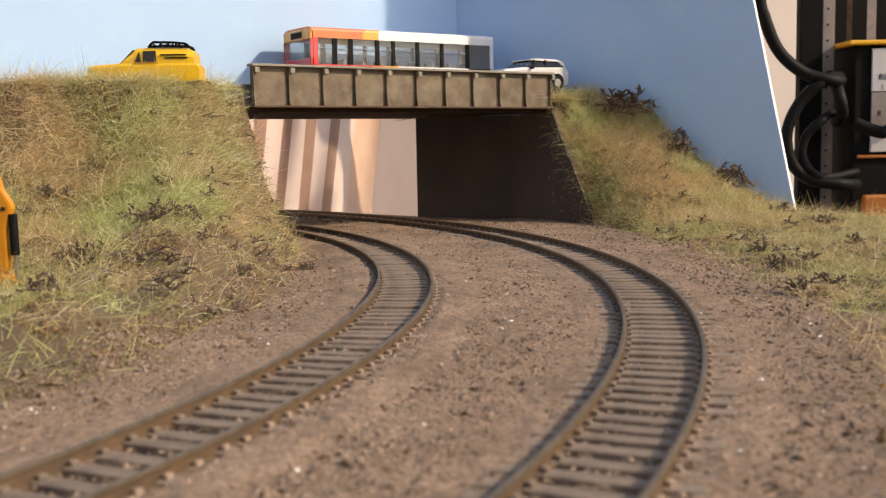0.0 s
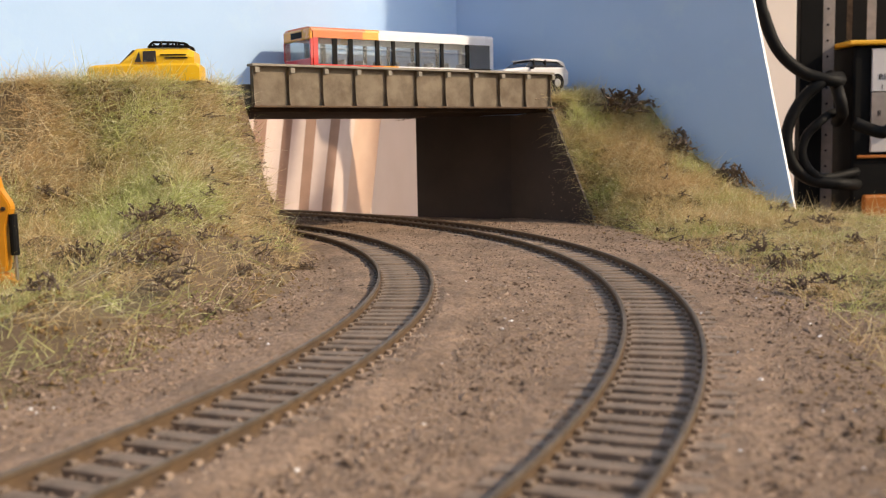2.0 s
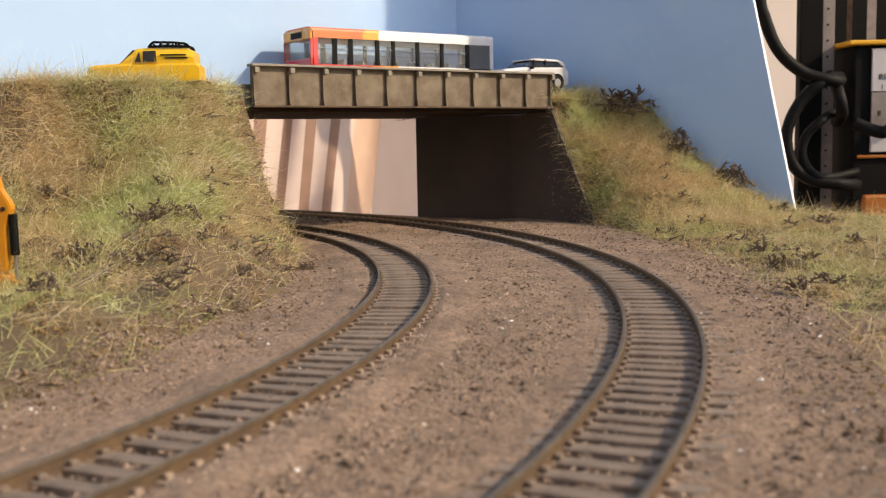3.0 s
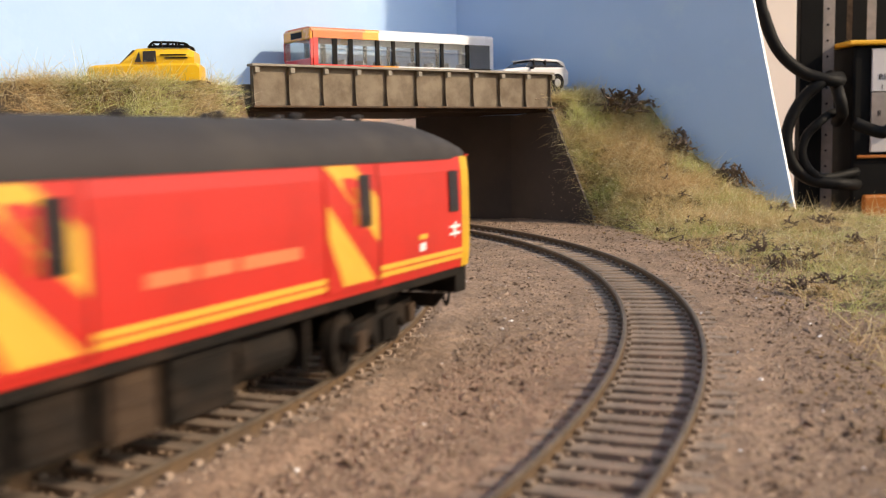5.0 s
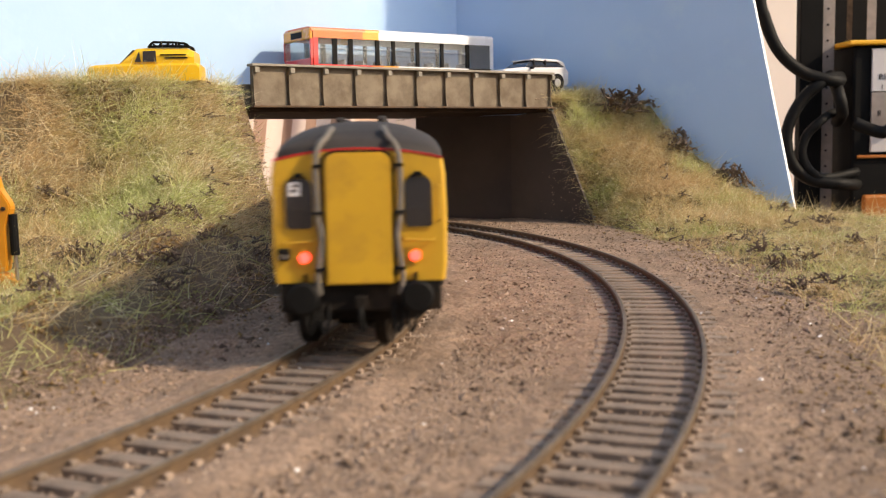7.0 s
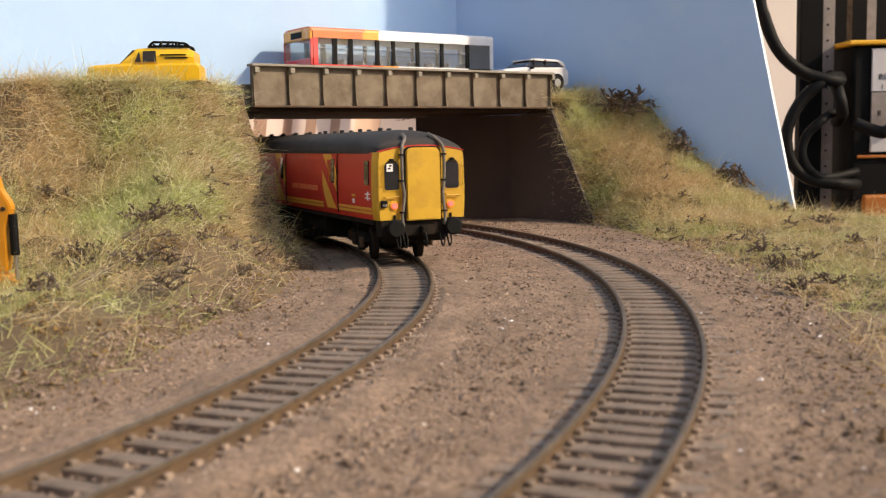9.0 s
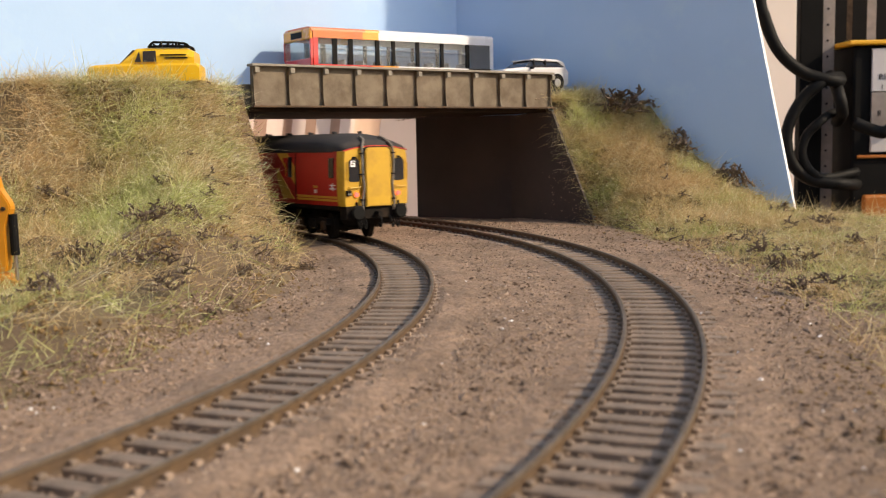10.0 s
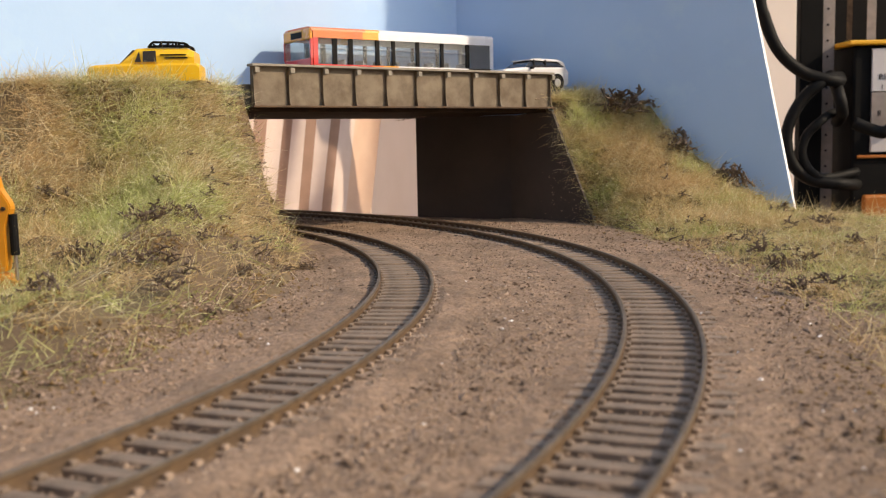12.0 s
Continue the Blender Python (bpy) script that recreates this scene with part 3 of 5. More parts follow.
def cab_end(s):
    """One yellow end: s = 1 front, -1 rear; made at the front and turned."""
    m = Matrix.Identity(4) if s > 0 else Matrix.Rotation(math.pi, 4, "Z")
    X = RL / 2
    # shell with a softly arched top
    outline = SIDE + [(-RW * 0.96, ZE)] + [(y, ZE + 0.0021 * (1 - (y / (RW * 0.96)) ** 2)) for y in [RW * 0.96 * (k / 8 - 1) for k in range(1, 16)]] + [(RW * 0.96, ZE)] + [(-y, z) for y, z in reversed(SIDE)]
    bm = B()
    rows = []
    for x, k in ((0.1226, 1.0), (X - 0.0022, 1.0), (X - 0.0008, 0.985), (X, 0.955)):
        rows.append([bm.verts.new((x, y * k, z)) for y, z in outline])
    n = len(outline)
    for a, b in zip(rows, rows[1:]):
        for i in range(n):
            bm.faces.new((a[i], a[(i + 1) % n], b[(i + 1) % n], b[i]))
    bm.faces.new(rows[-1])
    bm.faces.new(rows[0])
    bmesh.ops.recalc_face_normals(bm, faces=bm.faces[:])
    end = part("cab_end", bm, M_YEL, railcar, "weathered yellow cab end", m=m)
    # gangway door
    bm = B()
    w, z0, z1, r = 0.0068, ZB - 0.0010, ZE + 0.0016, 0.0024
    pts = [(-w, z0 + 0.0006), (-w, z1 - r)] + [(-w + r - r * math.cos(t * math.pi / 8), z1 - r + r * math.sin(t * math.pi / 8)) for t in range(1, 5)]
    pts = pts + [(-y, z) for y, z in reversed(pts)]
    prism(bm, pts, "x", X - 0.001, X + 0.0018)
    bmesh.ops.bevel(bm, geom=[e for e in bm.edges if all(v.co.x > X + 0.001 for v in e.verts)], offset=0.0004, segments=2, affect="EDGES")
    part("gangway_door", bm, M_YEL, end)
    bm = B()
    prism(bm, [(y * 1.10, z if z < 0.02 else z + 0.0004) for y, z in pts], "x", X - 0.001, X + 0.0009)
    part("gangway_seal", bm, M_BLACK, end)
    for k in (-1, 1):
        # windows with a yellow surround
        yc = k * 0.0121
        def arch(hw, a, b):
            return [(yc - hw, a + 0.0006), (yc - hw, b - 0.0014), (yc - hw + 0.0007, b - 0.0003), (yc - 0.0006, b), (yc + 0.0006, b), (yc + hw - 0.0007, b - 0.0003), (yc + hw, b - 0.0014), (yc + hw, a + 0.0006), (yc + hw - 0.0006, a), (yc - hw + 0.0006, a)]
        bm = B()
        prism(bm, arch(0.0033, 0.0266, 0.0378), "x", X - 0.001, X + 0.00025)
        part("window_surround", bm, M_YEL, end)
        bm = B()
        prism(bm, arch(0.0028, 0.0271, 0.0373), "x", X - 0.001, X + 0.00045)
        part("window", bm, M_GLASSDARK, end)
        bm = B()
        box(bm, X, X + 0.0012, yc - 0.0008, yc + 0.0008, 0.0374, 0.0384, 0.0002)
        rod(bm, (X + 0.0008, yc, 0.0380), (X + 0.0008, yc - 0.0016, 0.0372), 0.00025, seg=6)
        rod(bm, (X + 0.0008, yc, 0.0380), (X + 0.0008, yc + 0.0016, 0.0372), 0.00025, seg=6)
        part("wiper_motor", bm, M_BLACK, end)
        # lamp
        bm = B()
        rod(bm, (X - 0.001, k * 0.0113, 0.0212), (X + 0.0004, k * 0.0113, 0.0212), 0.0017, seg=18)
        rim = part("lamp_rim", bm, M_YEL, end)
        bm = B()
        rod(bm, (X - 0.001, k * 0.0113, 0.0212), (X + 0.0010, k * 0.0113, 0.0212), 0.0013, 0.0010, seg=18)
        part("tail_lamp", bm, M_LAMP if s < 0 else M_STEEL, end, "glowing red tail lamp" if s < 0 else "")
        # hose up to the roof
        bm = B()
        y = k * 0.0083
        tube(bm, smooth_path([(X - 0.0055, y - k * 0.0030, ZE + 0.0066), (X - 0.0012, y - k * 0.0022, ZE + 0.0050), (X + 0.0012, y, ZE + 0.0010), (X + 0.0014, y, 0.0300), (X + 0.0014, y - k * 0.0006, 0.0250), (X + 0.0013, y + k * 0.0003, 0.0175), (X + 0.0012, y, 0.0135)], 6), 0.00062, 8)
        hose = part("hose", bm, M_PIPE, end, smooth=True)
        for z in (0.0395, 0.0300, 0.0185):
            bm = B()
            box(bm, X - 0.0002, X + 0.0022, y - 0.0009, y + 0.0009, z, z + 0.0006)
            part("clip", bm, M_BLACK, hose)
        # rails and brackets
        bm = B()
        tube(bm, [(X, k * 0.0164, 0.0282), (X + 0.0010, k * 0.0164, 0.0286), (X + 0.0010, k * 0.0164, 0.0352), (X, k * 0.0164, 0.0356)], 0.00022, 6)
        part("handrail", bm, M_YEL, end)
        bm = B()
        tube(bm, [(X, k * 0.0093, 0.0250), (X + 0.0010, k * 0.0094, 0.0246), (X + 0.0010, k * 0.0150, 0.0242), (X, k * 0.0152, 0.0246)], 0.00026, 6)
        part("handrail", bm, M_YEL, end)
        bm = B()
        box(bm, X - 0.0005, X + 0.0008, k * 0.0113 - 0.0003, k * 0.0113 + 0.0003, ZB, ZB + 0.0018)
        part("lamp_bracket", bm, M_BLACK, end)
        # buffer
        bm = B()
        rod(bm, (X - 0.006, k * 0.0116, 0.0130), (X + 0.0022, k * 0.0116, 0.0130), 0.0014, seg=12)
        rod(bm, (X + 0.0012, k * 0.0116, 0.0130), (X + 0.0024, k * 0.0116, 0.0130), 0.0031, 0.0034, seg=22)
        rod(bm, (X + 0.0024, k * 0.0116, 0.0130), (X + 0.0029, k * 0.0116, 0.0130), 0.0034, 0.0028, seg=22)
        part("buffer", bm, M_BLACK, end)
        bm = B()
        for j in (0, 1):
            y0 = k * (0.0075 + 0.0028 * j)
            tube(bm, smooth_path([(X - 0.001, y0 - 0.0007, 0.0125), (X + 0.0012, y0 - 0.0008, 0.0085), (X + 0.0014, y0, 0.0056), (X + 0.0012, y0 + 0.0008, 0.0080), (X - 0.001, y0 + 0.0007, 0.0120)], 5), 0.00036, 6)
        part("brake_hose", bm, M_BLACK, end)
    bm = B()
    box(bm, X, X + 0.0012, -0.0166, -0.0142, 0.0208, 0.0232, 0.0002)
    socket = part("control_socket", bm, M_UNDER, end, "dark grey control socket")
    bm = B()
    for i in range(2):
        box(bm, X + 0.0011, X + 0.0015, -0.0162 + 0.001 * i, -0.0156 + 0.001 * i, 0.0212, 0.0220)
    part("pin", bm, M_STEEL, socket)
    bm = B()
    box(bm, X - 0.006, X - 0.0003, -0.0165, 0.0165, 0.0098, ZB, 0.0004)
    box(bm, X - 0.0015, X + 0.0028, -0.0012, 0.0012, 0.0108, 0.0132, 0.0003)
    part("buffer_beam", bm, M_UNDER, end)
    bm = B()
    tube(bm, smooth_path([(X + 0.0022, 0, 0.0115), (X + 0.0030, 0, 0.0090), (X + 0.0022, 0.0004, 0.0062), (X + 0.0006, 0, 0.0078)], 5), 0.00055, 6)
    part("coupling", bm, M_BLACK, end)
    bm = B()
    prism(bm, [(yy, ZE + 0.0005 + 0.0021 * (1 - (yy / (RW * 0.955)) ** 2)) for yy in [RW * 0.955 * (k / 8 - 1) for k in range(0, 17)]] + [(yy, ZE + 0.00005 + 0.0021 * (1 - (yy / (RW * 0.955)) ** 2)) for yy in [RW * 0.955 * (1 - k / 8) for k in range(0, 17)]], "x", X - 0.001, X + 0.0001)
    part("cantrail_band", bm, M_RED, end, "thin red band over the yellow end")
    if s < 0:
        bm = B()
        box(bm, X + 0.0004, X + 0.0006, -0.0141, -0.0117, 0.0338, 0.0366)
        paper = part("notice", bm, M_WHITE, end, "small white notice in the window")
        bm = B()
        box(bm, X + 0.0006, X + 0.0007, -0.0136, -0.0126, 0.0346, 0.0352)
        box(bm, X + 0.0006, X + 0.0007, -0.0131, -0.0122, 0.0356, 0.0362)
        part("bar", bm, M_UNDER, paper)


cab_end(1)
cab_end(-1)


def side_plate(bm, pts, out=0.00018):
    """A thin raised piece on the outer side, in (x, z)."""
    def depth(z):
        for (y0, a), (y1, b) in zip(SIDE, SIDE[1:]):
            if a <= z <= b:
                return -(y0 + (y1 - y0) * (z - a) / (b - a))
        return RW * 0.97
    lo = [bm.verts.new((x, -depth(z) + 0.0004, z)) for x, z in pts]
    hi = [bm.verts.new((x, -depth(z) - out, z)) for x, z in pts]
    n = len(pts)
    bm.faces.new(hi)
    for i in range(n):
        bm.faces.new((lo[i], lo[(i + 1) % n], hi[(i + 1) % n], hi[i]))
    bmesh.ops.recalc_face_normals(bm, faces=bm.faces[:])
    return bm


def rect(x0, x1, z0, z1):
    n = 5
    return [(x0, z0)] + [(x1, z0 + (z1 - z0) * k / n) for k in range(n + 1)] + [(x0, z1 - (z1 - z0) * k / n) for k in range(n)]


def cut(poly_pts, n=6):
    """More points along each edge, so that a plate follows the bowed side."""
    out = []
    for (a, b), (c, d) in zip(poly_pts, poly_pts[1:] + poly_pts[:1]):
        out += [(a + (c - a) * k / n, b + (d - b) * k / n) for k in range(n)]
    return out


def side(turn):
    m = Matrix.Rotation(turn, 4, "Z")
    doors = (0.0843, 0.0095, -0.0640)
    for sx in doors:
        door = part("sliding_door", side_plate(B(), rect(sx - 0.0185, sx, ZB + 0.0012, ZE - 0.0006), 0.00035), M_RED, railcar, "red sliding door with yellow chevron", m=m)
        part("chevron", side_plate(B(), cut([(sx - 0.0183, 0.0402), (sx - 0.0083, 0.0402), (sx - 0.0004, 0.0338), (sx - 0.0004, 0.0252)]), 0.00045), M_STRIPE, door)
        part("chevron", side_plate(B(), cut([(sx - 0.0183, 0.0334), (sx - 0.0016, 0.0182), (sx - 0.0132, 0.0182), (sx - 0.0183, 0.0275)]), 0.00045), M_STRIPE, door)
        part("window", side_plate(B(), rect(sx - 0.0072, sx - 0.0030, 0.0286, 0.0383), 0.00055), M_GLASSDARK, door)
        part("door_seam", side_plate(B(), rect(sx - 0.0001, sx + 0.00015, ZB + 0.001, ZE - 0.0006), 0.0005), M_UNDER, door)
        bm = B()
        for k in range(2):
            y = -(RW + 0.0007)
            tube(bm, [(sx - 0.0090, -RW, 0.0290 + 0.004 * k), (sx - 0.0090, y, 0.0293 + 0.004 * k), (sx - 0.0090, y, 0.0318 + 0.004 * k), (sx - 0.0090, -RW, 0.0321 + 0.004 * k)], 0.0002, 5)
        part("door_handle", bm, M_YEL, door)
    for a, b in ((0.0850, 0.1224), (0.0102, 0.0655), (-0.0633, -0.0092), (-0.1224, -0.0828)):
        for z in (0.0180, 0.0194):
            part("side_stripe", side_plate(B(), rect(a, b, z, z + 0.0010), 0.00022), M_STRIPE, railcar, m=m)
    for s in (-1, 1):
        part("cab_side_window", side_plate(B(), rect(s * 0.1180 - 0.0022, s * 0.1180 + 0.0022, 0.0288, 0.0378), 0.0004), M_GLASSDARK, railcar, m=m)
    # lettering shown as plain bars, and a plain double-arrow shape
    for a, b in ((0.020, 0.0300), (0.0315, 0.0395), (0.0410, 0.0575)):
        part("lettering_bar", side_plate(B(), rect(a, b, 0.0248, 0.0269), 0.00022), M_LETTER, railcar, m=m)
    for z, b in ((0.0272, -0.0890), (0.0240, -0.0905)):
        part("lettering_bar", side_plate(B(), rect(-0.1005, b, z, z + 0.0009), 0.0002), M_LETTER, railcar, m=m)
    part("lettering_bar", side_plate(B(), rect(0.1012, 0.1050, 0.0240, 0.0250), 0.0002), M_STRIPE, railcar, m=m)
    part("lettering_bar", side_plate(B(), rect(0.1018, 0.1042, 0.0215, 0.0232), 0.0002), M_WHITE, railcar, m=m)
    for pts in (rect(0.1160, 0.1212, 0.0252, 0.0257), rect(0.1160, 0.1212, 0.0236, 0.0241), cut([(0.1180, 0.0257), (0.1190, 0.0264), (0.1196, 0.0264), (0.1184, 0.0255)], 2), cut([(0.1176, 0.0252), (0.1186, 0.0252), (0.1196, 0.0240), (0.1186, 0.0240)], 2), cut([(0.1176, 0.0238), (0.1188, 0.0230), (0.1194, 0.0230), (0.1182, 0.0238)], 2)):
        part("arrow_mark", side_plate(B(), pts, 0.0002), M_WHITE, railcar, m=m)
    # sole bar and the boxes hung below it
    bm = B()
    box(bm, -0.1220, 0.1220, -RW * 0.955, -RW * 0.90, 0.0140, ZB + 0.0003, 0.0003)
    part("sole_bar", bm, M_UNDER, railcar, m=m)
    bm = B()
    rod(bm, (-0.060, -RW * 0.96, 0.0146), (0.066, -RW * 0.96, 0.0146), 0.0005, seg=6)
    part("pipe_run", bm, M_UNDER, railcar, m=m)
    for x0, x1, z0, z1, mat in ((0.0145, 0.0240, 0.0036, 0.0142, M_UNDER2), (0.0262, 0.0420, 0.0036, 0.0142, M_UNDER), (-0.0570, -0.0485, 0.0058, 0.0132, M_ORANGE), (-0.0440, -0.0270, 0.0044, 0.0142, M_UNDER2), (-0.0250, -0.0030, 0.0040, 0.0142, M_UNDER), (-0.0010, 0.0100, 0.0048, 0.0142, M_UNDER)):
        bm = B()
        box(bm, x0, x1, -0.0160, -0.0075, z0, z1, 0.0005)
        bx = part("equipment_box", bm, mat, railcar, m=m)
        bm = B()
        for k in range(3):
            z = z0 + (z1 - z0) * (0.22 + 0.28 * k)
            box(bm, x0 + 0.0008, x1 - 0.0008, -0.0163, -0.0158, z - 0.0003, z + 0.0003)
        part("rib", bm, mat, bx)
    bm = B()
    rod(bm, (0.0435, -0.0112, 0.0096), (0.0580, -0.0112, 0.0096), 0.0046, seg=20)
    part("fuel_tank", bm, M_UNDER, railcar, smooth=False, m=m)
    for x in (0.0122, -0.0458, 0.0612, -0.0605):
        bm = B()
        box(bm, x - 0.0006, x + 0.0006, -0.0164, -0.0060, 0.0050, 0.0142)
        part("hanger", bm, M_UNDER, railcar, m=m)


side(0.0)
side(math.pi)
bm = B()
box(bm, -0.121, 0.121, -0.0120, 0.0120, 0.0128, ZB + 0.0002)
part("chassis", bm, M_UNDER, railcar)
# added dark infill and cover plates that block light under each end
for s in (-1, 1):
    bm = B()
    box(bm, s * 0.093 - 0.0105, s * 0.093 + 0.0105, -0.0065, 0.0065, 0.0030, 0.0110, 0.0006)
    part("traction_motor", bm, M_UNDER, railcar)
    bm = B()
    prism(bm, [(-0.0150, 0.0100), (-0.0120, 0.0068), (0.0120, 0.0068), (0.0150, 0.0100)], "x", s * 0.1195 - 0.0006, s * 0.1195 + 0.0006)
    part("guard_plate", bm, M_UNDER, railcar)

WHEELS = []
for s in (-1, 1):
    yaw = math.degrees(math.asin(0.093 / R1)) * s
    mb = pose(s * 0.093, 0, 0, 0, 0, yaw)
    bm = B()
    for k in (-1, 1):
        prism(bm, [(-0.0215, 0.0070), (-0.0195, 0.0098), (0.0195, 0.0098), (0.0215, 0.0070), (0.0150, 0.0040), (0.0095, 0.0068), (0.0060, 0.0036), (-0.0060, 0.0036), (-0.0095, 0.0068), (-0.0150, 0.0040)], "y", k * 0.0118 - 0.0011, k * 0.0118 + 0.0011)
    box(bm, -0.004, 0.004, -0.0125, 0.0125, 0.0060, 0.0130)
    bogie = part("bogie", bm, M_UNDER, railcar, m=mb)
    for k in (-1, 1):
        for x in (-0.0172, 0.0172):
            bm = B()
            box(bm, x - 0.0022, x + 0.0022, k * 0.0133 - 0.0008, k * 0.0133 + 0.0008, 0.0045, 0.0085, 0.0004)
            part("axle_box", bm, M_UNDER2, bogie)
        bm = B()
        for x in (-0.0030, 0.0, 0.0030):
            rod(bm, (x, k * 0.0134, 0.0042), (x, k * 0.0134, 0.0088), 0.0011, seg=8)
        part("spring", bm, M_UNDER, bogie)
    for x in (-0.0172, 0.0172):
        bm = B()
        for k in (-1, 1):
            rod(bm, (0, k * 0.0074, 0), (0, k * 0.0098, 0), 0.0062, 0.0062, seg=28)
            rod(bm, (0, k * 0.0098, 0), (0, k * 0.0101, 0), 0.0046, 0.0040, seg=20)
            box(bm, -0.0040, 0.0040, min(k * 0.0100, k * 0.0104), max(k * 0.0100, k * 0.0104), -0.0006, 0.0006)
        rod(bm, (0, -0.0105, 0), (0, 0.0105, 0), 0.0012, seg=10)
        w = part("wheelset", bm, M_UNDER, bogie, m=Matrix.Translation((x, 0, 0.0062)))
        WHEELS.append((w, x))

# ---- vehicles on the road ----
def wheel_part(parent, x, y, r, w, hub=M_STEEL):
    bm = B()
    rod(bm, (x, y - w / 2, r), (x, y + w / 2, r), r, seg=20)
    tyre = part("wheel", bm, M_BLACK, parent)
    bm = B()
    for s in (-1, 1):
        rod(bm, (x, y + s * (w / 2 - 0.0002), r), (x, y + s * (w / 2 + 0.0003), r), r * 0.62, r * 0.5, seg=14)
    part("hub", bm, hub, tyre)


def loft(name, rows, mat, parent, label=""):
    """A closed skin through cross-sections (x, [(y, z), ...])."""
    bm = B()
    rings = [[bm.verts.new((x, y, z)) for y, z in pts] for x, pts in rows]
    n = len(rings[0])
    for a, b in zip(rings, rings[1:]):
        for i in range(n):
            bm.faces.new((a[i], a[(i + 1) % n], b[(i + 1) % n], b[i]))
    bm.faces.new(rings[0])
    bm.faces.new(rings[-1])
    bmesh.ops.recalc_face_normals(bm, faces=bm.faces[:])
    return part(name, bm, mat, parent, label)


def shell(w, z0, z1, r, top=0.0):
    """A body section with rounded shoulders."""
    w2 = w - top
    return [(-w, z0), (-w, z0 + (z1 - z0) * 0.5), (-w2, z1 - r), (-w2 + r * 0.35, z1 - r * 0.3), (-w2 + r, z1), (w2 - r, z1), (w2 - r * 0.35, z1 - r * 0.3), (w2, z1 - r), (w, z0 + (z1 - z0) * 0.5), (w, z0)]


# single-deck bus: x runs from its front to its back, near side at -y
bo = BA + BDIR * 0.0647 + BNOR * (0.0555 + 0.0160)
bus = thing("bus", "red orange and white single-deck model bus on the bridge", "bus", frame_at(bo, BDIR) @ Matrix.Translation((0, 0, ROAD)) @ Matrix.Diagonal((0.966, 1, 1, 1)))
BL, BW, BH = 0.1320, 0.0160, 0.0359
W0, W1 = 0.0152, 0.0296


def bus_piece(name, x0, x1, z0, z1, mat, label="", depth=0.0, half=0.0006, parent=None):
    for s in (-1, 1):
        bm = B()
        box(bm, x0, x1, s * (BW - depth) - half, s * (BW - depth) + half, z0, z1)
        last = part(name, bm, mat, parent or bus, label)
        if mat is M_TINT:
            last.visible_shadow = False


PILLARS = [(0.0040, 0.0137), (0.0166, 0.0244), (0.0272, 0.0430), (0.0455, 0.0545), (0.0567, 0.0720), (0.0742, 0.0905), (0.0925, 0.1100), (0.1125, 0.1290)]
for nm, x0, x1, mat in (("lower_panel", 0.0010, 0.040, M_BUSRED), ("lower_panel", 0.040, 0.048, M_BUSORANGE), ("lower_panel", 0.048, 0.059, M_BUSAMBER), ("lower_panel", 0.059, 0.1119, M_BUSWHITE)):
    bus_piece(nm, x0, x1, 0.0028, W0, mat)
bus_piece("door", 0.1122, 0.1294, 0.0030, W0, M_BLACK)
for nm, x0, x1, mat in (("upper_panel", 0.0010, 0.034, M_BUSORANGE), ("upper_panel", 0.034, 0.045, M_BUSAMBER), ("upper_panel", 0.045, BL - 0.001, M_BUSWHITE)):
    bus_piece(nm, x0, x1, W1, BH - 0.0022, mat)
for nm, x0, x1, mat in (("roof", 0.0, 0.036, M_BUSORANGE), ("roof", 0.036, 0.046, M_BUSAMBER), ("roof", 0.046, BL, M_BUSWHITE)):
    rr = [(-BW - 0.0006, BH - 0.0026), (-BW - 0.0004, BH - 0.0014), (-BW + 0.0012, BH - 0.0004), (-BW + 0.004, BH), (BW - 0.004, BH), (BW - 0.0012, BH - 0.0004), (BW + 0.0004, BH - 0.0014), (BW + 0.0006, BH - 0.0026)]
    bm = B()
    prism(bm, rr, "x", x0, x1)
    part(nm, bm, mat, bus)
edges = [0.0010] + [v for p in PILLARS for v in p] + [BL - 0.001]
for a, b in zip(edges[0::2], edges[1::2]):
    bus_piece("pillar", a, b, W0, W1, M_BLACK if a > 0.002 and b < 0.13 else (M_BUSRED if a < 0.002 else M_BUSWHITE))
for a, b in PILLARS:
    bus_piece("window", a, b, W0, W1, M_TINT, "", 0.0004, 0.0002)
    if a < 0.1:
        bus_piece("vent_bar", a, b, W0 + 0.0085, W0 + 0.0089, M_SEAT, "", 0.0, 0.0007)
bm = B()
box(bm, -0.0006, 0.0012, -BW, BW, 0.0024, 0.0185, 0.0005)
part("front_panel", bm, M_BUSRED, bus)
bm = B()
box(bm, -0.0004, 0.0010, -BW + 0.0008, BW - 0.0008, 0.0185, 0.0284)
wind = part("windscreen", bm, M_TINT, bus)
wind.visible_shadow = False
for y0, y1 in ((-BW - 0.0004, -BW + 0.0010), (BW - 0.0010, BW + 0.0004)):
    bm = B()
    box(bm, -0.0006, 0.0011, y0, y1, 0.0183, 0.0290)
    part("screen_post", bm, M_BUSRED, bus)
bm = B()
box(bm, -0.0010, 0.0016, -BW, BW, 0.0286, 0.0348, 0.0008)
head = part("destination_box", bm, M_BUSAMBER, bus)
bm = B()
box(bm, -0.0013, -0.0008, -0.0070, 0.0060, 0.0300, 0.0334)
part("blind", bm, M_BLACK, head)
bm = B()
box(bm, BL - 0.0012, BL + 0.0006, -BW, BW, 0.0024, 0.0346, 0.0006)
part("rear_panel", bm, M_BUSWHITE, bus)
bm = B()
box(bm, 0.002, BL - 0.002, -BW + 0.001, BW - 0.001, 0.0022, 0.0040)
part("floor_plate", bm, M_SEAT, bus)
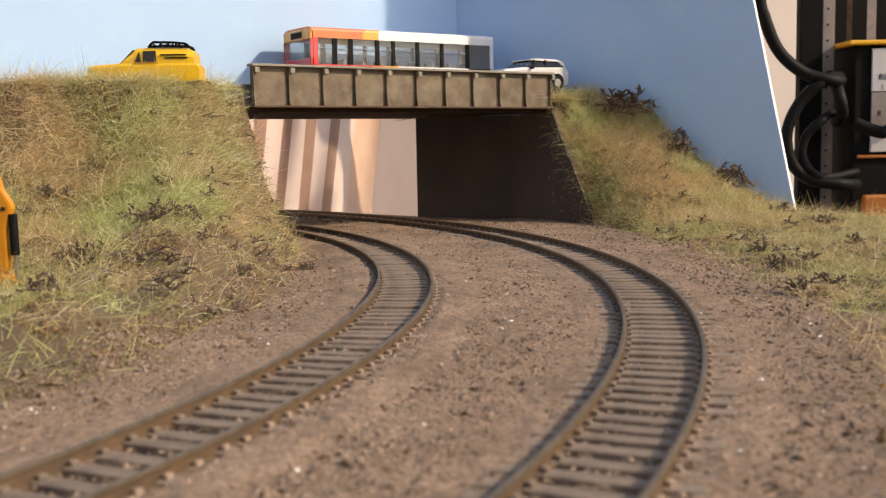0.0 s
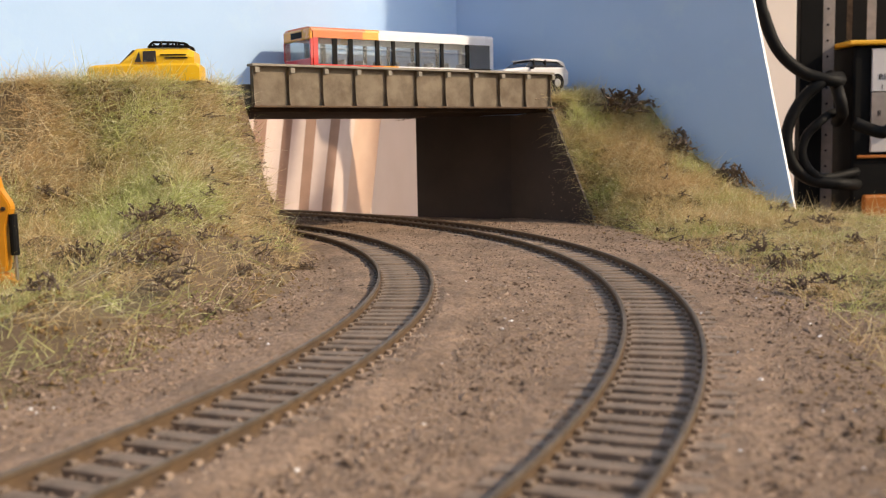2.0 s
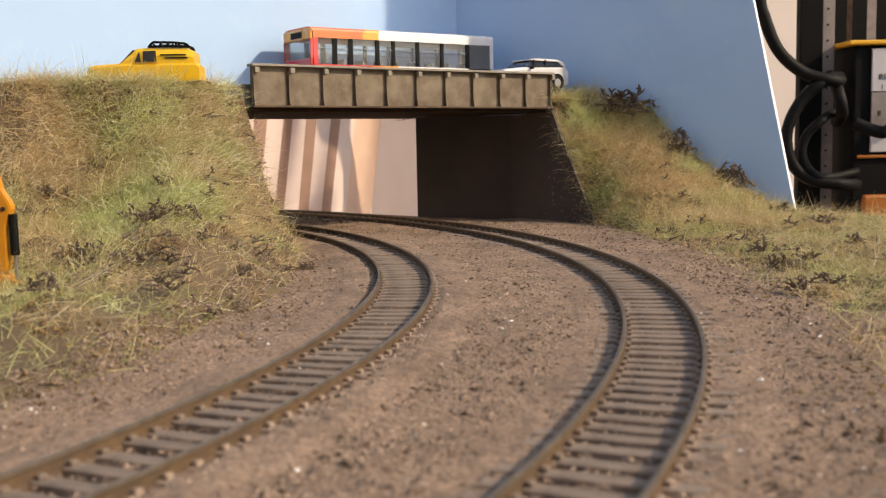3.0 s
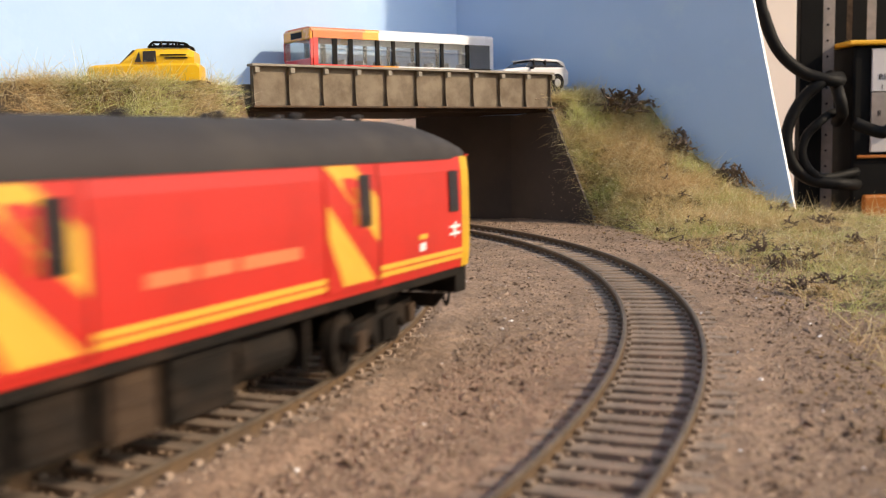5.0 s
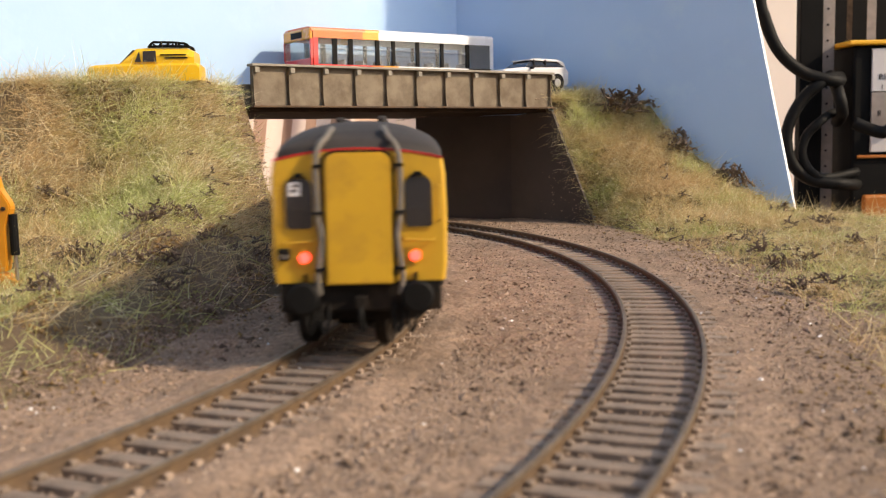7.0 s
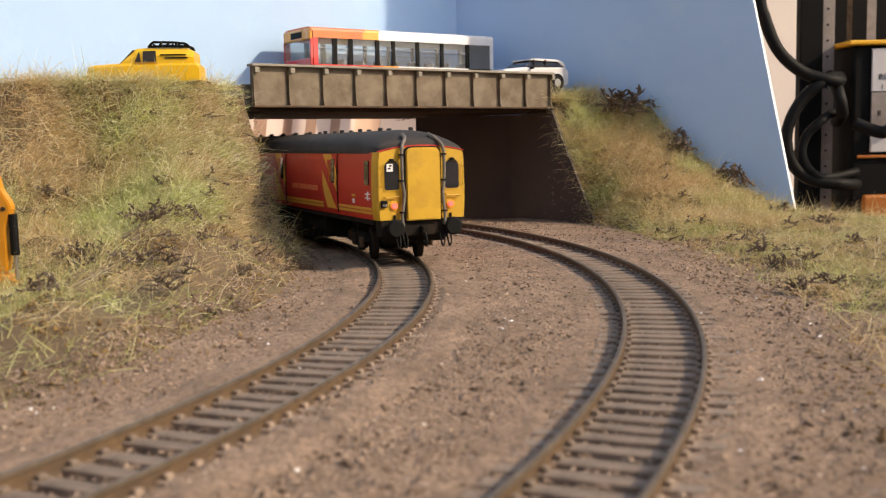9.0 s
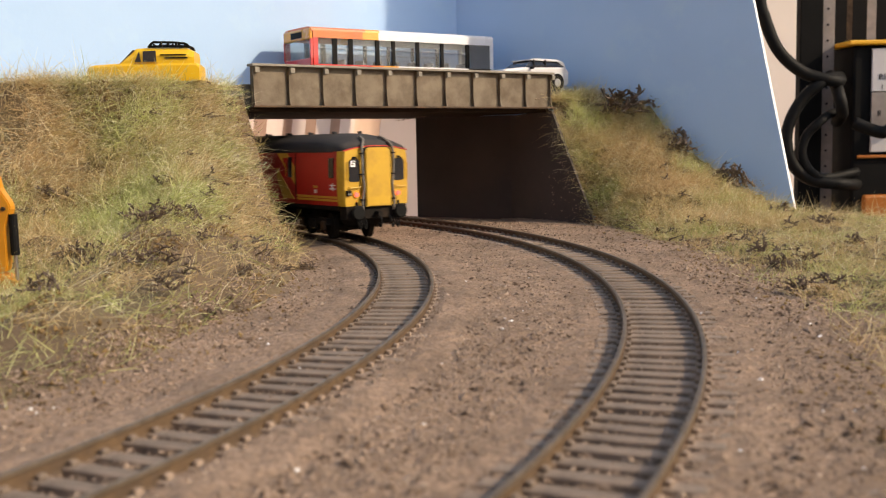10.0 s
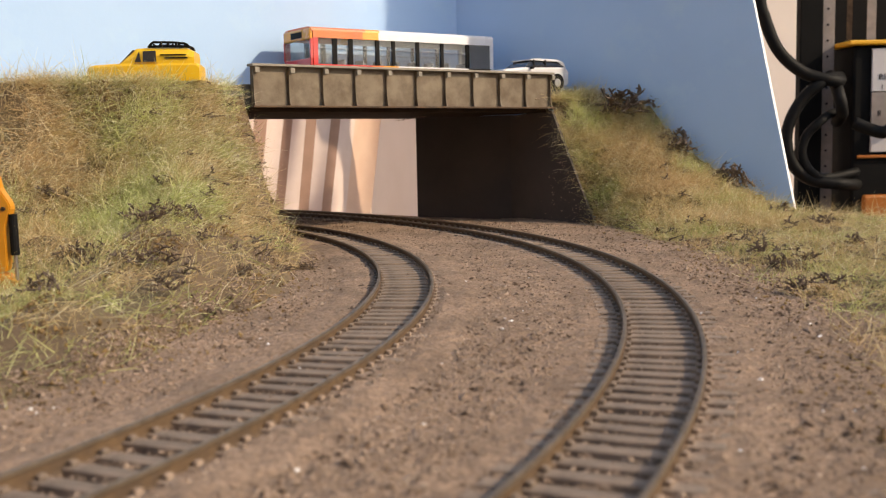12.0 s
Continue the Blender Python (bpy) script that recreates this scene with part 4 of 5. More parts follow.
for i in range(8):
    for y in (-0.0105, 0.0105):
        bm = B()
        x = 0.022 + 0.0125 * i
        box(bm, x, x + 0.0012, y - 0.0045, y + 0.0045, 0.0040, 0.0182, 0.0004)
        box(bm, x - 0.005, x, y - 0.0045, y + 0.0045, 0.0040, 0.0100, 0.0004)
        part("seat", bm, M_SEAT, bus)
for x in (0.026, 0.100):
    for y in (-0.0135, 0.0135):
        wheel_part(bus, x, y, 0.0062, 0.004)

# white estate car behind the bus; x runs to its back, which is seen
co = BA + BDIR * 0.1610 + BNOR * (0.0075 + 0.0112)
car = thing("car", "white model sports utility car with dark windows", "car", frame_at(co, BDIR) @ Matrix.Translation((0, 0, ROAD)) @ Matrix.Scale(0.91, 4))
CW = 0.0122
loft("body", [(0.0000, shell(CW * 0.80, 0.0040, 0.0105, 0.001)), (0.0030, shell(CW * 0.95, 0.0030, 0.0128, 0.0015)), (0.0180, shell(CW, 0.0028, 0.0143, 0.0015)), (0.0400, shell(CW, 0.0028, 0.0148, 0.0012)), (0.0530, shell(CW * 0.98, 0.0030, 0.0152, 0.0012)), (0.0566, shell(CW * 0.9, 0.0045, 0.0130, 0.001))], M_CAR, car)
loft("cabin_glass", [(0.0175, shell(CW * 0.93, 0.0120, 0.0130, 0.0004)), (0.0270, shell(CW * 0.92, 0.0122, 0.0192, 0.0012, 0.0018)), (0.0480, shell(CW * 0.92, 0.0130, 0.0192, 0.0012, 0.0018)), (0.0540, shell(CW * 0.9, 0.0138, 0.0150, 0.0005))], M_GLASSDARK, car)
loft("roof", [(0.0255, shell(CW * 0.80, 0.0190, 0.0198, 0.0004)), (0.0300, shell(CW * 0.80, 0.0190, 0.0204, 0.0006)), (0.0490, shell(CW * 0.80, 0.0186, 0.0201, 0.0006)), (0.0530, shell(CW * 0.84, 0.0150, 0.0186, 0.0005)), (0.0545, shell(CW * 0.86, 0.0140, 0.0160, 0.0004))], M_CAR, car)
for s in (-1, 1):
    for x in (0.0272, 0.0370):
        bm = B()
        rod(bm, (x - 0.0004, s * CW * 0.935, 0.0130), (x + 0.0006, s * CW * 0.80, 0.0193), 0.0006, seg=6)
        part("pillar", bm, M_BLACK, car)
    for x in (0.0105, 0.0460):
        wheel_part(car, x, s * 0.0108, 0.0048, 0.0034)
        bm = B()
        rod(bm, (x, s * (CW - 0.0008), 0.0052), (x, s * (CW + 0.0002), 0.0052), 0.0056, seg=20)
        part("wheel_arch", bm, M_BLACK, car)
    bm = B()
    box(bm, 0.0225, 0.0245, s * (CW + 0.0012) - 0.0012, s * (CW + 0.0012) + 0.0012, 0.0132, 0.0148, 0.0004)
    part("mirror", bm, M_BLACK, car)
    bm = B()
    box(bm, 0.0548, 0.0566, s * 0.0095 - 0.0016, s * 0.0095 + 0.0016, 0.0108, 0.0124, 0.0003)
    part("tail_light", bm, M_BUSRED, car)

# yellow three-wheeled van; x runs to its back
VM = Matrix.Translation((-0.1553, 0.460, ROAD - 0.0034)) @ Matrix.Rotation(radians(5), 4, "Z") @ Matrix.Diagonal((1.04, 1.04, 0.88, 1))
van = thing("van", "yellow model three-wheeled van with a black roof rack", "van", VM)
VW = 0.0095
body_rows = [(0.0, 0.0050, 0.0098), (0.0012, 0.0042, 0.0112), (0.0040, 0.0038, 0.0118), (0.0150, 0.0034, 0.0124), (0.0200, 0.0034, 0.0126), (0.0460, 0.0034, 0.0124), (0.0472, 0.0040, 0.0112)]
loft("body", [(x, shell(VW * (0.62 if x < 0.001 else 0.8 if x < 0.003 else 0.9 if x < 0.01 else 1.0), a, b, 0.0014)) for x, a, b in body_rows], M_VAN, van)
loft("cabin", [(0.0146, shell(VW * 0.9, 0.0115, 0.0124, 0.0004)), (0.0210, shell(VW * 0.93, 0.0115, 0.0197, 0.0016, 0.0012)), (0.0260, shell(VW * 0.95, 0.0115, 0.0202, 0.0018, 0.0012)), (0.0420, shell(VW * 0.95, 0.0115, 0.0200, 0.0018, 0.0012)), (0.0452, shell(VW * 0.93, 0.0115, 0.0180, 0.0014, 0.0008))], M_VAN, van)
bm = B()
prism(bm, [(0.0140, 0.0122), (0.0198, 0.0190), (0.0206, 0.0188), (0.0152, 0.0122)], "y", -VW * 0.82, VW * 0.82)
part("windscreen", bm, M_GLASSDARK, van)
for s in (-1, 1):
    bm = B()
    prism(bm, [(0.0240, 0.0130), (0.0242, 0.0182), (0.0294, 0.0184), (0.0296, 0.0130)], "y", s * VW * 0.86, s * VW * 0.975)
    part("side_window", bm, M_GLASSDARK, van)
    bm = B()
    prism(bm, [(0.0206, 0.0130), (0.0226, 0.0180), (0.0232, 0.0130)], "y", s * VW * 0.86, s * VW * 0.965)
    part("quarter_light", bm, M_GLASSDARK, van)
    bm = B()
    box(bm, 0.0206, 0.0300, s * VW * 0.99 - 0.0002, s * VW * 0.99 + 0.0002, 0.0122, 0.0125)
    part("trim_line", bm, M_TOOLORANGE, van)
    bm = B()
    for z, a, b in ((0.0160, 0.0312, 0.0420), (0.0145, 0.0330, 0.0425)):
        box(bm, a, b, s * VW * 0.975 - 0.0002, s * VW * 0.975 + 0.0002, z, z + 0.0006)
    part("lettering_bar", bm, M_BLACK, van)
    bm = B()
    rod(bm, (0.0002, s * 0.0042, 0.0094), (0.0016, s * 0.0042, 0.0094), 0.0014, seg=14)
    part("headlight", bm, M_STEEL, van)
    wheel_part(van, 0.0390, s * 0.0075, 0.0036, 0.0026)
wheel_part(van, 0.0085, 0.0, 0.0036, 0.0026)
bm = B()
box(bm, -0.0010, 0.0008, -0.0072, 0.0072, 0.0052, 0.0066, 0.0003)
part("bumper", bm, M_BLACK, van)
for s in (-1, 1):
    bm = B()
    tube(bm, smooth_path([(0.0262, s * 0.0074, 0.0200), (0.0278, s * 0.0074, 0.0222), (0.0300, s * 0.0074, 0.0227), (0.0410, s * 0.0074, 0.0220), (0.0430, s * 0.0074, 0.0197)], 4), 0.0006, 6)
    tube(bm, [(0.0268, s * 0.0074, 0.0206), (0.0424, s * 0.0074, 0.0204)], 0.0006, 6)
    for x in (0.0315, 0.0345, 0.0378):
        tube(bm, [(x, s * 0.0074, 0.0200), (x, s * 0.0074, 0.0222)], 0.0006, 6)
    part("rack_rail", bm, M_BLACK, van)
for i in range(6):
    part("rack_bar", tube(B(), [(0.0285 + 0.0026 * i, -0.0074, 0.0214), (0.0285 + 0.0026 * i, 0.0074, 0.0214)], 0.0005, 6), M_BLACK, van)

# backhoe of a digger parked at the foot of the bank
DX, DY = -0.1345, 0.305
dz = left_z((Vector((DX, DY)) - C1).length, math.degrees(math.atan2(DY - C1.y, DX - C1.x)))
digger = thing("digger", "orange model backhoe digger with its arm folded upright", "digger", Matrix.Translation((DX, DY, max(dz - 0.001, 0.0035))) @ Matrix.Scale(0.93, 4))
bm = B()
prism(bm, [(-0.0040, 0.0060), (0.0042, 0.0065), (0.0048, 0.0100), (0.0048, 0.0210), (0.0068, 0.0270), (0.0062, 0.0290), (0.0036, 0.0330), (0.0026, 0.0375), (0.0006, 0.0375), (-0.0040, 0.0330)], "y", -0.0022, 0.0022)
bmesh.ops.bevel(bm, geom=bm.edges[:], offset=0.0004, segments=2, affect="EDGES")
boom = part("boom", bm, M_DIGGER, digger)
bm = B()
rod(bm, (0.0046, -0.0030, 0.0268), (0.0046, 0.0030, 0.0268), 0.0007, seg=12)
part("pivot_pin", bm, M_UNDER2, boom)
bm = B()
box(bm, -0.0036, 0.0022, -0.0026, -0.0021, 0.0270, 0.0335)
part("decal", bm, M_BLACK, boom)
bm = B()
rod(bm, (0.0068, -0.0008, 0.0250), (0.0070, -0.0008, 0.0118), 0.0014, seg=14)
ram = part("hydraulic_ram", bm, M_BLACK, digger)
bm = B()
rod(bm, (0.0070, -0.0008, 0.0120), (0.0072, -0.0008, 0.0036), 0.0006, seg=10)
part("piston", bm, M_STEEL, ram)
bm = B()
prism(bm, [(-0.0060, 0.0016), (0.0020, 0.0062), (0.0046, 0.0054), (0.0090, 0.0024), (0.0086, 0.0002), (-0.0020, 0.0)], "y", -0.0030, 0.0030)
bmesh.ops.bevel(bm, geom=bm.edges[:], offset=0.0004, segments=2, affect="EDGES")
part("bucket_link", bm, M_DIGGER, digger)
bm = B()
prism(bm, [(-0.010, 0.0), (-0.004, -0.001), (0.003, 0.0), (0.002, 0.0045), (-0.008, 0.0060)], "y", -0.0045, 0.0045)
part("bucket", bm, M_UNDER, digger)
bm = B()
box(bm, -0.060, -0.012, -0.012, 0.012, 0.010, 0.022, 0.002)
box(bm, -0.045, -0.022, -0.011, 0.011, 0.022, 0.038, 0.002)
box(bm, -0.014, -0.003, -0.003, 0.003, 0.010, 0.016)
part("body", bm, M_DIGGER, digger)
for x, r in ((-0.020, 0.0095), (-0.052, 0.0075)):
    for s in (-1, 1):
        wheel_part(digger, x, s * 0.0125, r, 0.005, M_DIGGER)

# ---- beyond the layout ----
def curtain():
    c = thing("curtain", "pale curtain with brown stripes hanging behind the layout", "curtain", Matrix.Translation((0, 1.20, 0)))
    bounds = -0.40
    k = 0
    sets = {0: [], 1: []}
    z0, z1 = -0.55, 0.62
    while bounds < -0.118:
        w = 0.0105 if k % 2 else 0.0150
        sets[k % 2].append((bounds, bounds + w))
        bounds += w
        k += 1

    def wave(x, z):
        return 0.010 * math.sin(x * 62 + z * 5) + 0.006 * math.sin(x * 131 + 1.3 - z * 9)
    sets[2] = [(bounds, -0.077)]
    for key, mat in ((0, M_CURTAINA), (1, M_CURTAINB), (2, M_PEACH)):
        for a, b in sets[key]:
            vs, fs = [], []
            nz, nx = 24, 4
            for back in (0.0, 0.0025):
                for j in range(nz + 1):
                    z = z0 + (z1 - z0) * j / nz
                    for i in range(nx + 1):
                        x = a + (b - a) * i / nx
                        vs.append((x + (z - 0.03) * 0.13, (x + 0.09) * 0.75 + wave(x, z) + back, z))
            n = (nz + 1) * (nx + 1)
            for j in range(nz):
                for i in range(nx):
                    p = j * (nx + 1) + i
                    fs += [(p, p + 1, p + nx + 2, p + nx + 1), (n + p + nx + 1, n + p + nx + 2, n + p + 1, n + p)]
            mesh_object("stripe", vs, fs, mat, c, True)
    bm = B()
    rod(bm, (-0.34, -0.18, 0.63), (0.03, 0.09, 0.63), 0.010, seg=12)
    part("curtain_rail", bm, M_STEEL, c)
    return c


curtain()
bm = B()
prism(bm, [(-0.1008, 1.4616), (-0.0286, 1.299), (-0.0134, 1.305), (-0.083, 1.47)], "z", -0.90, 0.62)
tagged(part("white_board", bm, M_DOORWHITE), "plain off-white board standing behind the layout", "board", kind="structure")
# added plate, hidden behind the backscene, that throws a dark band on the curtain
SH = SUN_FROM * 0.145
# outline of the wanted shadow on the curtain, moved sunward by SH
shade_outline = [(-0.190, 1.125, 0.16), (-0.1554, 1.151, 0.0816), (-0.140, 1.1625, 0.0496), (-0.1199, 1.178, 0.008), (-0.1138, 1.182, -0.032), (-0.110, 1.182, -0.90 - SH.z),
        (-0.070, 1.2055, -0.90 - SH.z), (-0.0827, 1.2055, -0.032), (-0.0857, 1.203, -0.009), (-0.097, 1.195, 0.024), (-0.115, 1.181, 0.05), (-0.1138, 1.182, 0.0816), (-0.120, 1.178, 0.16)]
bm = B()
front = [bm.verts.new(Vector(p) + SH) for p in shade_outline]
rear = [bm.verts.new(Vector(p) + SH + Vector((-0.0024, 0.0032, 0))) for p in shade_outline]
bm.faces.new(front)
bm.faces.new(rear)
for k in range(len(shade_outline)):
    n = (k + 1) % len(shade_outline)
    bm.faces.new((front[k], front[n], rear[n], rear[k]))
bmesh.ops.recalc_face_normals(bm, faces=bm.faces[:])
tagged(part("curtain_edge", bm, M_CURTAINB), "unseen brown plate added to shade the curtain behind the layout", "curtain", kind="structure")

# tool rack beside the layout
rack_z0 = -0.90
rackm = thing("tool_rack", "black tool rack with pale slotted uprights", "rack", Matrix.Translation((0.38, 1.10, rack_z0)))
bm = B()
box(bm, 0.0, 0.024, -0.01, 0.004, 0, 1.75, 0.001)
part("upright", bm, M_PINE, rackm)
bm = B()
box(bm, 0.0238, 0.0375, -0.006, 0.004, 0, 1.75, 0.0006)
strip = part("slotted_strip", bm, M_RULE, rackm)
for i in range(26):
    bm = B()
    z = 0.80 + 0.0165 * i
    rod(bm, (0.0300, -0.0066, z), (0.0300, -0.0050, z), 0.0013, seg=8)
    part("slot", bm, M_PINE, strip)
for x0, x1, mat in ((0.0375, 0.064, M_PINE), (0.0640, 0.070, M_UNDER2), (0.070, 0.0860, M_PINE), (0.0860, 0.096, M_RULE), (0.096, 0.30, M_PINE)):
    bm = B()
    box(bm, x0, x1, 0.030, 0.06, 0, 1.75)
    part("back_post", bm, mat, rackm)
bm = B()
box(bm, 0.036, 0.30, -0.02, 0.06, 0.78, 0.832, 0.002)
part("shelf", bm, M_PINE, rackm)

tool = thing("power_supply", "black workshop power supply with yellow edges and pale labels", "power supply", Matrix.Translation((0.42, 1.06, -0.066)))
bm = B()
box(bm, 0.004, 0.16, 0.0, 0.06, 0.0, 0.205, 0.003)
part("case", bm, M_PINE, tool)
bm = B()
box(bm, -0.002, 0.17, -0.006, 0.05, 0.2050, 0.2100, 0.0015)
part("top_edge", bm, M_TOOLYEL, tool)
bm = B()
box(bm, 0.010, 0.16, -0.003, 0.0, 0.0900, 0.0930, 0.0006)
part("lower_edge", bm, M_TOOLORANGE, tool)
bm = B()
box(bm, 0.016, 0.16, -0.004, 0.004, 0.0, 0.052, 0.003)
part("base_front", bm, M_TOOLORANGE, tool)
for z0, z1, mat in ((0.1580, 0.2015, M_LABEL), (0.1140, 0.1570, M_RULE), (0.0960, 0.1130, M_LABEL)):
    bm = B()
    box(bm, 0.0225, 0.11, -0.003, -0.0002, z0, z1, 0.0005)
    lab = part("label_panel", bm, mat, tool)


def words(text, size, m, mat, parent):
    cu = bpy.data.curves.new("lettering", "FONT")
    cu.body, cu.size, cu.extrude = text, size, 0.0001
    tmp = bpy.data.objects.new("lettering", cu)
    scene.collection.objects.link(tmp)
    dg = bpy.context.evaluated_depsgraph_get()
    me = bpy.data.meshes.new_from_object(tmp.evaluated_get(dg))
    bpy.data.objects.remove(tmp)
    me.materials.clear()
    me.materials.append(mat)
    ob = new("lettering", me)
    ob.parent, ob.matrix_basis = parent, m
    return ob


words("REV", 0.0082, pose(0.0292, -0.0034, 0.1700, 90), M_BLACK, tool)
words("0", 0.0080, pose(0.0530, -0.0034, 0.1480, 90), M_BLACK, tool)
words("I", 0.0070, pose(0.0320, -0.0034, 0.1600, 90), M_BLACK, tool)
words("8", 0.0080, pose(0.0285, -0.0034, 0.1330, 90), M_BLACK, tool)
bm = B()
tube(bm, [(0.056 + 0.007 * math.cos(a * math.pi / 8), -0.0034, 0.187 + 0.0085 * math.sin(a * math.pi / 8)) for a in range(0, 17)], 0.0010, 6)
part("dial_ring", bm, M_BLACK, tool)


def cable(pts, r, label="thick black electric cable hanging in loops"):
    bm = B()
    tube(bm, smooth_path(pts, 8), r, 10)
    return tagged(part("cable", bm, M_BLACK, smooth=True), label, "cable", group="black cables")


Y = 1.03
cable([(0.316, Y, 0.30), (0.317, Y, 0.195), (0.323, Y, 0.165), (0.338, Y, 0.132), (0.364, Y, 0.110), (0.395, Y, 0.102), (0.415, Y + 0.04, 0.106)], 0.0062)
cable([(0.415, Y + 0.04, 0.108), (0.385, Y, 0.103), (0.361, Y, 0.083), (0.347, Y, 0.052), (0.352, Y, 0.022), (0.372, Y, 0.004), (0.405, Y, -0.001), (0.43, Y + 0.03, -0.003)], 0.0060)
cable([(0.410, Y + 0.04, 0.072), (0.385, Y, 0.066), (0.366, Y, 0.047), (0.364, Y, 0.024), (0.382, Y, 0.006), (0.430, Y + 0.03, 0.010)], 0.0046)
cable([(0.405, Y + 0.04, 0.110), (0.398, Y, 0.090), (0.402, Y, 0.070), (0.412, Y + 0.04, 0.062)], 0.0060)
cable([(0.410, Y - 0.01, 0.060), (0.435, Y - 0.02, 0.050), (0.452, Y - 0.02, 0.062), (0.470, Y - 0.02, 0.074), (0.490, Y + 0.03, 0.070)], 0.0062)
bm = B()
rod(bm, (0.448, Y - 0.0275, 0.0660), (0.470, Y - 0.0275, 0.0735), 0.0050, seg=12)
tagged(part("cable_tag", bm, M_WHITE), "white tag wrapped round a black cable", "tag")

# ---- bushes and twigs ----
def bank_height(x, y):
    v = Vector((x, y)) - C1
    r, a = v.length, math.degrees(math.atan2(v.y, v.x))
    if r < left_toe(a):
        return left_z(r, a)
    return max(0.0, right_z(x, y))


def twig_mesh(seed, size, n, leafy):
    rnd = random.Random(seed)
    bm = B()
    for i in range(n):
        a, el = rnd.uniform(0, 6.283), rnd.uniform(0.1, 1.2)
        d = Vector((math.cos(a) * math.cos(el), math.sin(a) * math.cos(el), math.sin(el)))
        p = Vector((rnd.uniform(-1, 1), rnd.uniform(-1, 1), -0.15)) * size * 0.35
        pts = [p]
        for k in range(4):
            d = (d + Vector((rnd.uniform(-1, 1), rnd.uniform(-1, 1), rnd.uniform(-0.8, 0.7))) * 0.55).normalized()
            p = p + d * size * rnd.uniform(0.10, 0.19)
            pts.append(p)
            for _ in range(2):
                e = (d + Vector((rnd.uniform(-1, 1), rnd.uniform(-1, 1), rnd.uniform(-0.6, 0.8)))).normalized()
                tube(bm, [p, p + e * size * 0.10, p + e * size * 0.17 + Vector((0, 0, rnd.uniform(-1, 1) * size * 0.05))], [size * 0.030, size * 0.026, size * 0.016], 4)
        tube(bm, pts, [size * 0.046, size * 0.044, size * 0.038, size * 0.030, size * 0.020], 5)
    me = bpy.data.meshes.new("twigs")
    bm.to_mesh(me)
    bm.free()
    me.materials.append(M_TWIG)
    lm = None
    if leafy:
        vs, fs = [], []
        for i in range(leafy):
            c = Vector((max(-0.7, min(0.7, rnd.gauss(0, 0.34))), max(-0.7, min(0.7, rnd.gauss(0, 0.34))), min(0.42, abs(rnd.gauss(0.10, 0.16))))) * size
            s = size * rnd.uniform(0.015, 0.05)
            b = len(vs)
            for k in range(4):
                vs.append(c + Vector((rnd.uniform(-1, 1), rnd.uniform(-1, 1), rnd.uniform(-1, 1))) * s)
            fs += [(b, b + 1, b + 2), (b, b + 2, b + 3), (b, b + 3, b + 1), (b + 1, b + 3, b + 2)]
        lm = bpy.data.meshes.new("leaves")
        lm.from_pydata(vs, [], fs)
        lm.materials.append(M_LITTER)
    return me, lm


TW = [twig_mesh(s, 1.0, n, lf) for s, n, lf in ((1, 16, 220), (2, 9, 60), (3, 7, 90), (4, 4, 20), (5, 3, 0))]


def bush(kind, x, y, size, label, group, dz=0.0, squash=0.7):
    b = thing("bush" if kind < 3 else "fallen_twig", label, "bush" if kind < 3 else "twig", Matrix.Translation((x, y, bank_height(x, y) + dz)) @ Matrix.Rotation(random.uniform(0, 6.28), 4, "Z"), group)
    me, lm = TW[kind]
    for nm, d in (("twig", me), ("leaf_clump", lm)):
        if d:
            o = new(nm, d)
            o.parent = b
            o.matrix_basis = Matrix.Diagonal((size, size, size * squash, 1))
    return b


for kind, x, y, size in ((0, 0.107, 0.618, 0.028), (1, 0.116, 0.612, 0.026), (0, 0.100, 0.611, 0.013), (1, 0.136, 0.596, 0.020), (0, 0.139, 0.594, 0.013), (1, 0.160, 0.578, 0.018), (1, 0.166, 0.574, 0.020), (2, 0.170, 0.514, 0.014),
                         (1, 0.118, 0.352, 0.010), (2, 0.127, 0.357, 0.008), (1, 0.116, 0.378, 0.009), (2, 0.127, 0.580, 0.009), (2, 0.164, 0.396, 0.013), (1, 0.104, 0.300, 0.009), (2, 0.178, 0.470, 0.012)):
    bush(kind, x, y, size, "dry dark brown scrub on the grassy embankment", "scrub on the right bank", 0.003)
for kind, x, y, size in ((2, -0.150, 0.378, 0.010), (2, -0.116, 0.319, 0.016), (0, -0.110, 0.316, 0.011), (2, -0.149, 0.394, 0.013), (1, -0.089, 0.357, 0.011), (3, -0.090, 0.402, 0.016), (4, -0.106, 0.392, 0.012), (0, -0.063, 0.322, 0.005),
                         (0, -0.057, 0.364, 0.006), (1, -0.098, 0.248, 0.009), (2, -0.097, 0.331, 0.011), (3, -0.113, 0.370, 0.012), (0, -0.052, 0.384, 0.007), (2, -0.062, 0.272, 0.006), (2, -0.102, 0.290, 0.010)):
    bush(kind, x, y, size, "dry dark twiggy scrub lying on the grassy embankment" if kind < 3 else "bare forked twig lying on the grassy embankment", "scrub on the left bank" if kind < 3 else "dead twigs", 0.002)
rnd = random.Random(11)
for i in range(46):
    a = rnd.uniform(-10, 24)
    r = left_toe(a) - abs(rnd.gauss(0.03, 0.03)) - 0.004
    p = on_arc(C1, r, a)
    bush(4 if i % 3 else 3, p.x, p.y, rnd.uniform(0.006, 0.013), "small dead twig lying in the grass", "dead twigs", 0.003, 0.5)
for i in range(22):
    a = rnd.uniform(-4, 24)
    p = on_arc(C2, right_toe(a) + abs(rnd.gauss(0.02, 0.025)), a)
    bush(4 if i % 3 else 3, p.x, p.y, rnd.uniform(0.006, 0.013), "small dead twig lying in the grass", "dead twigs", 0.003, 0.5)


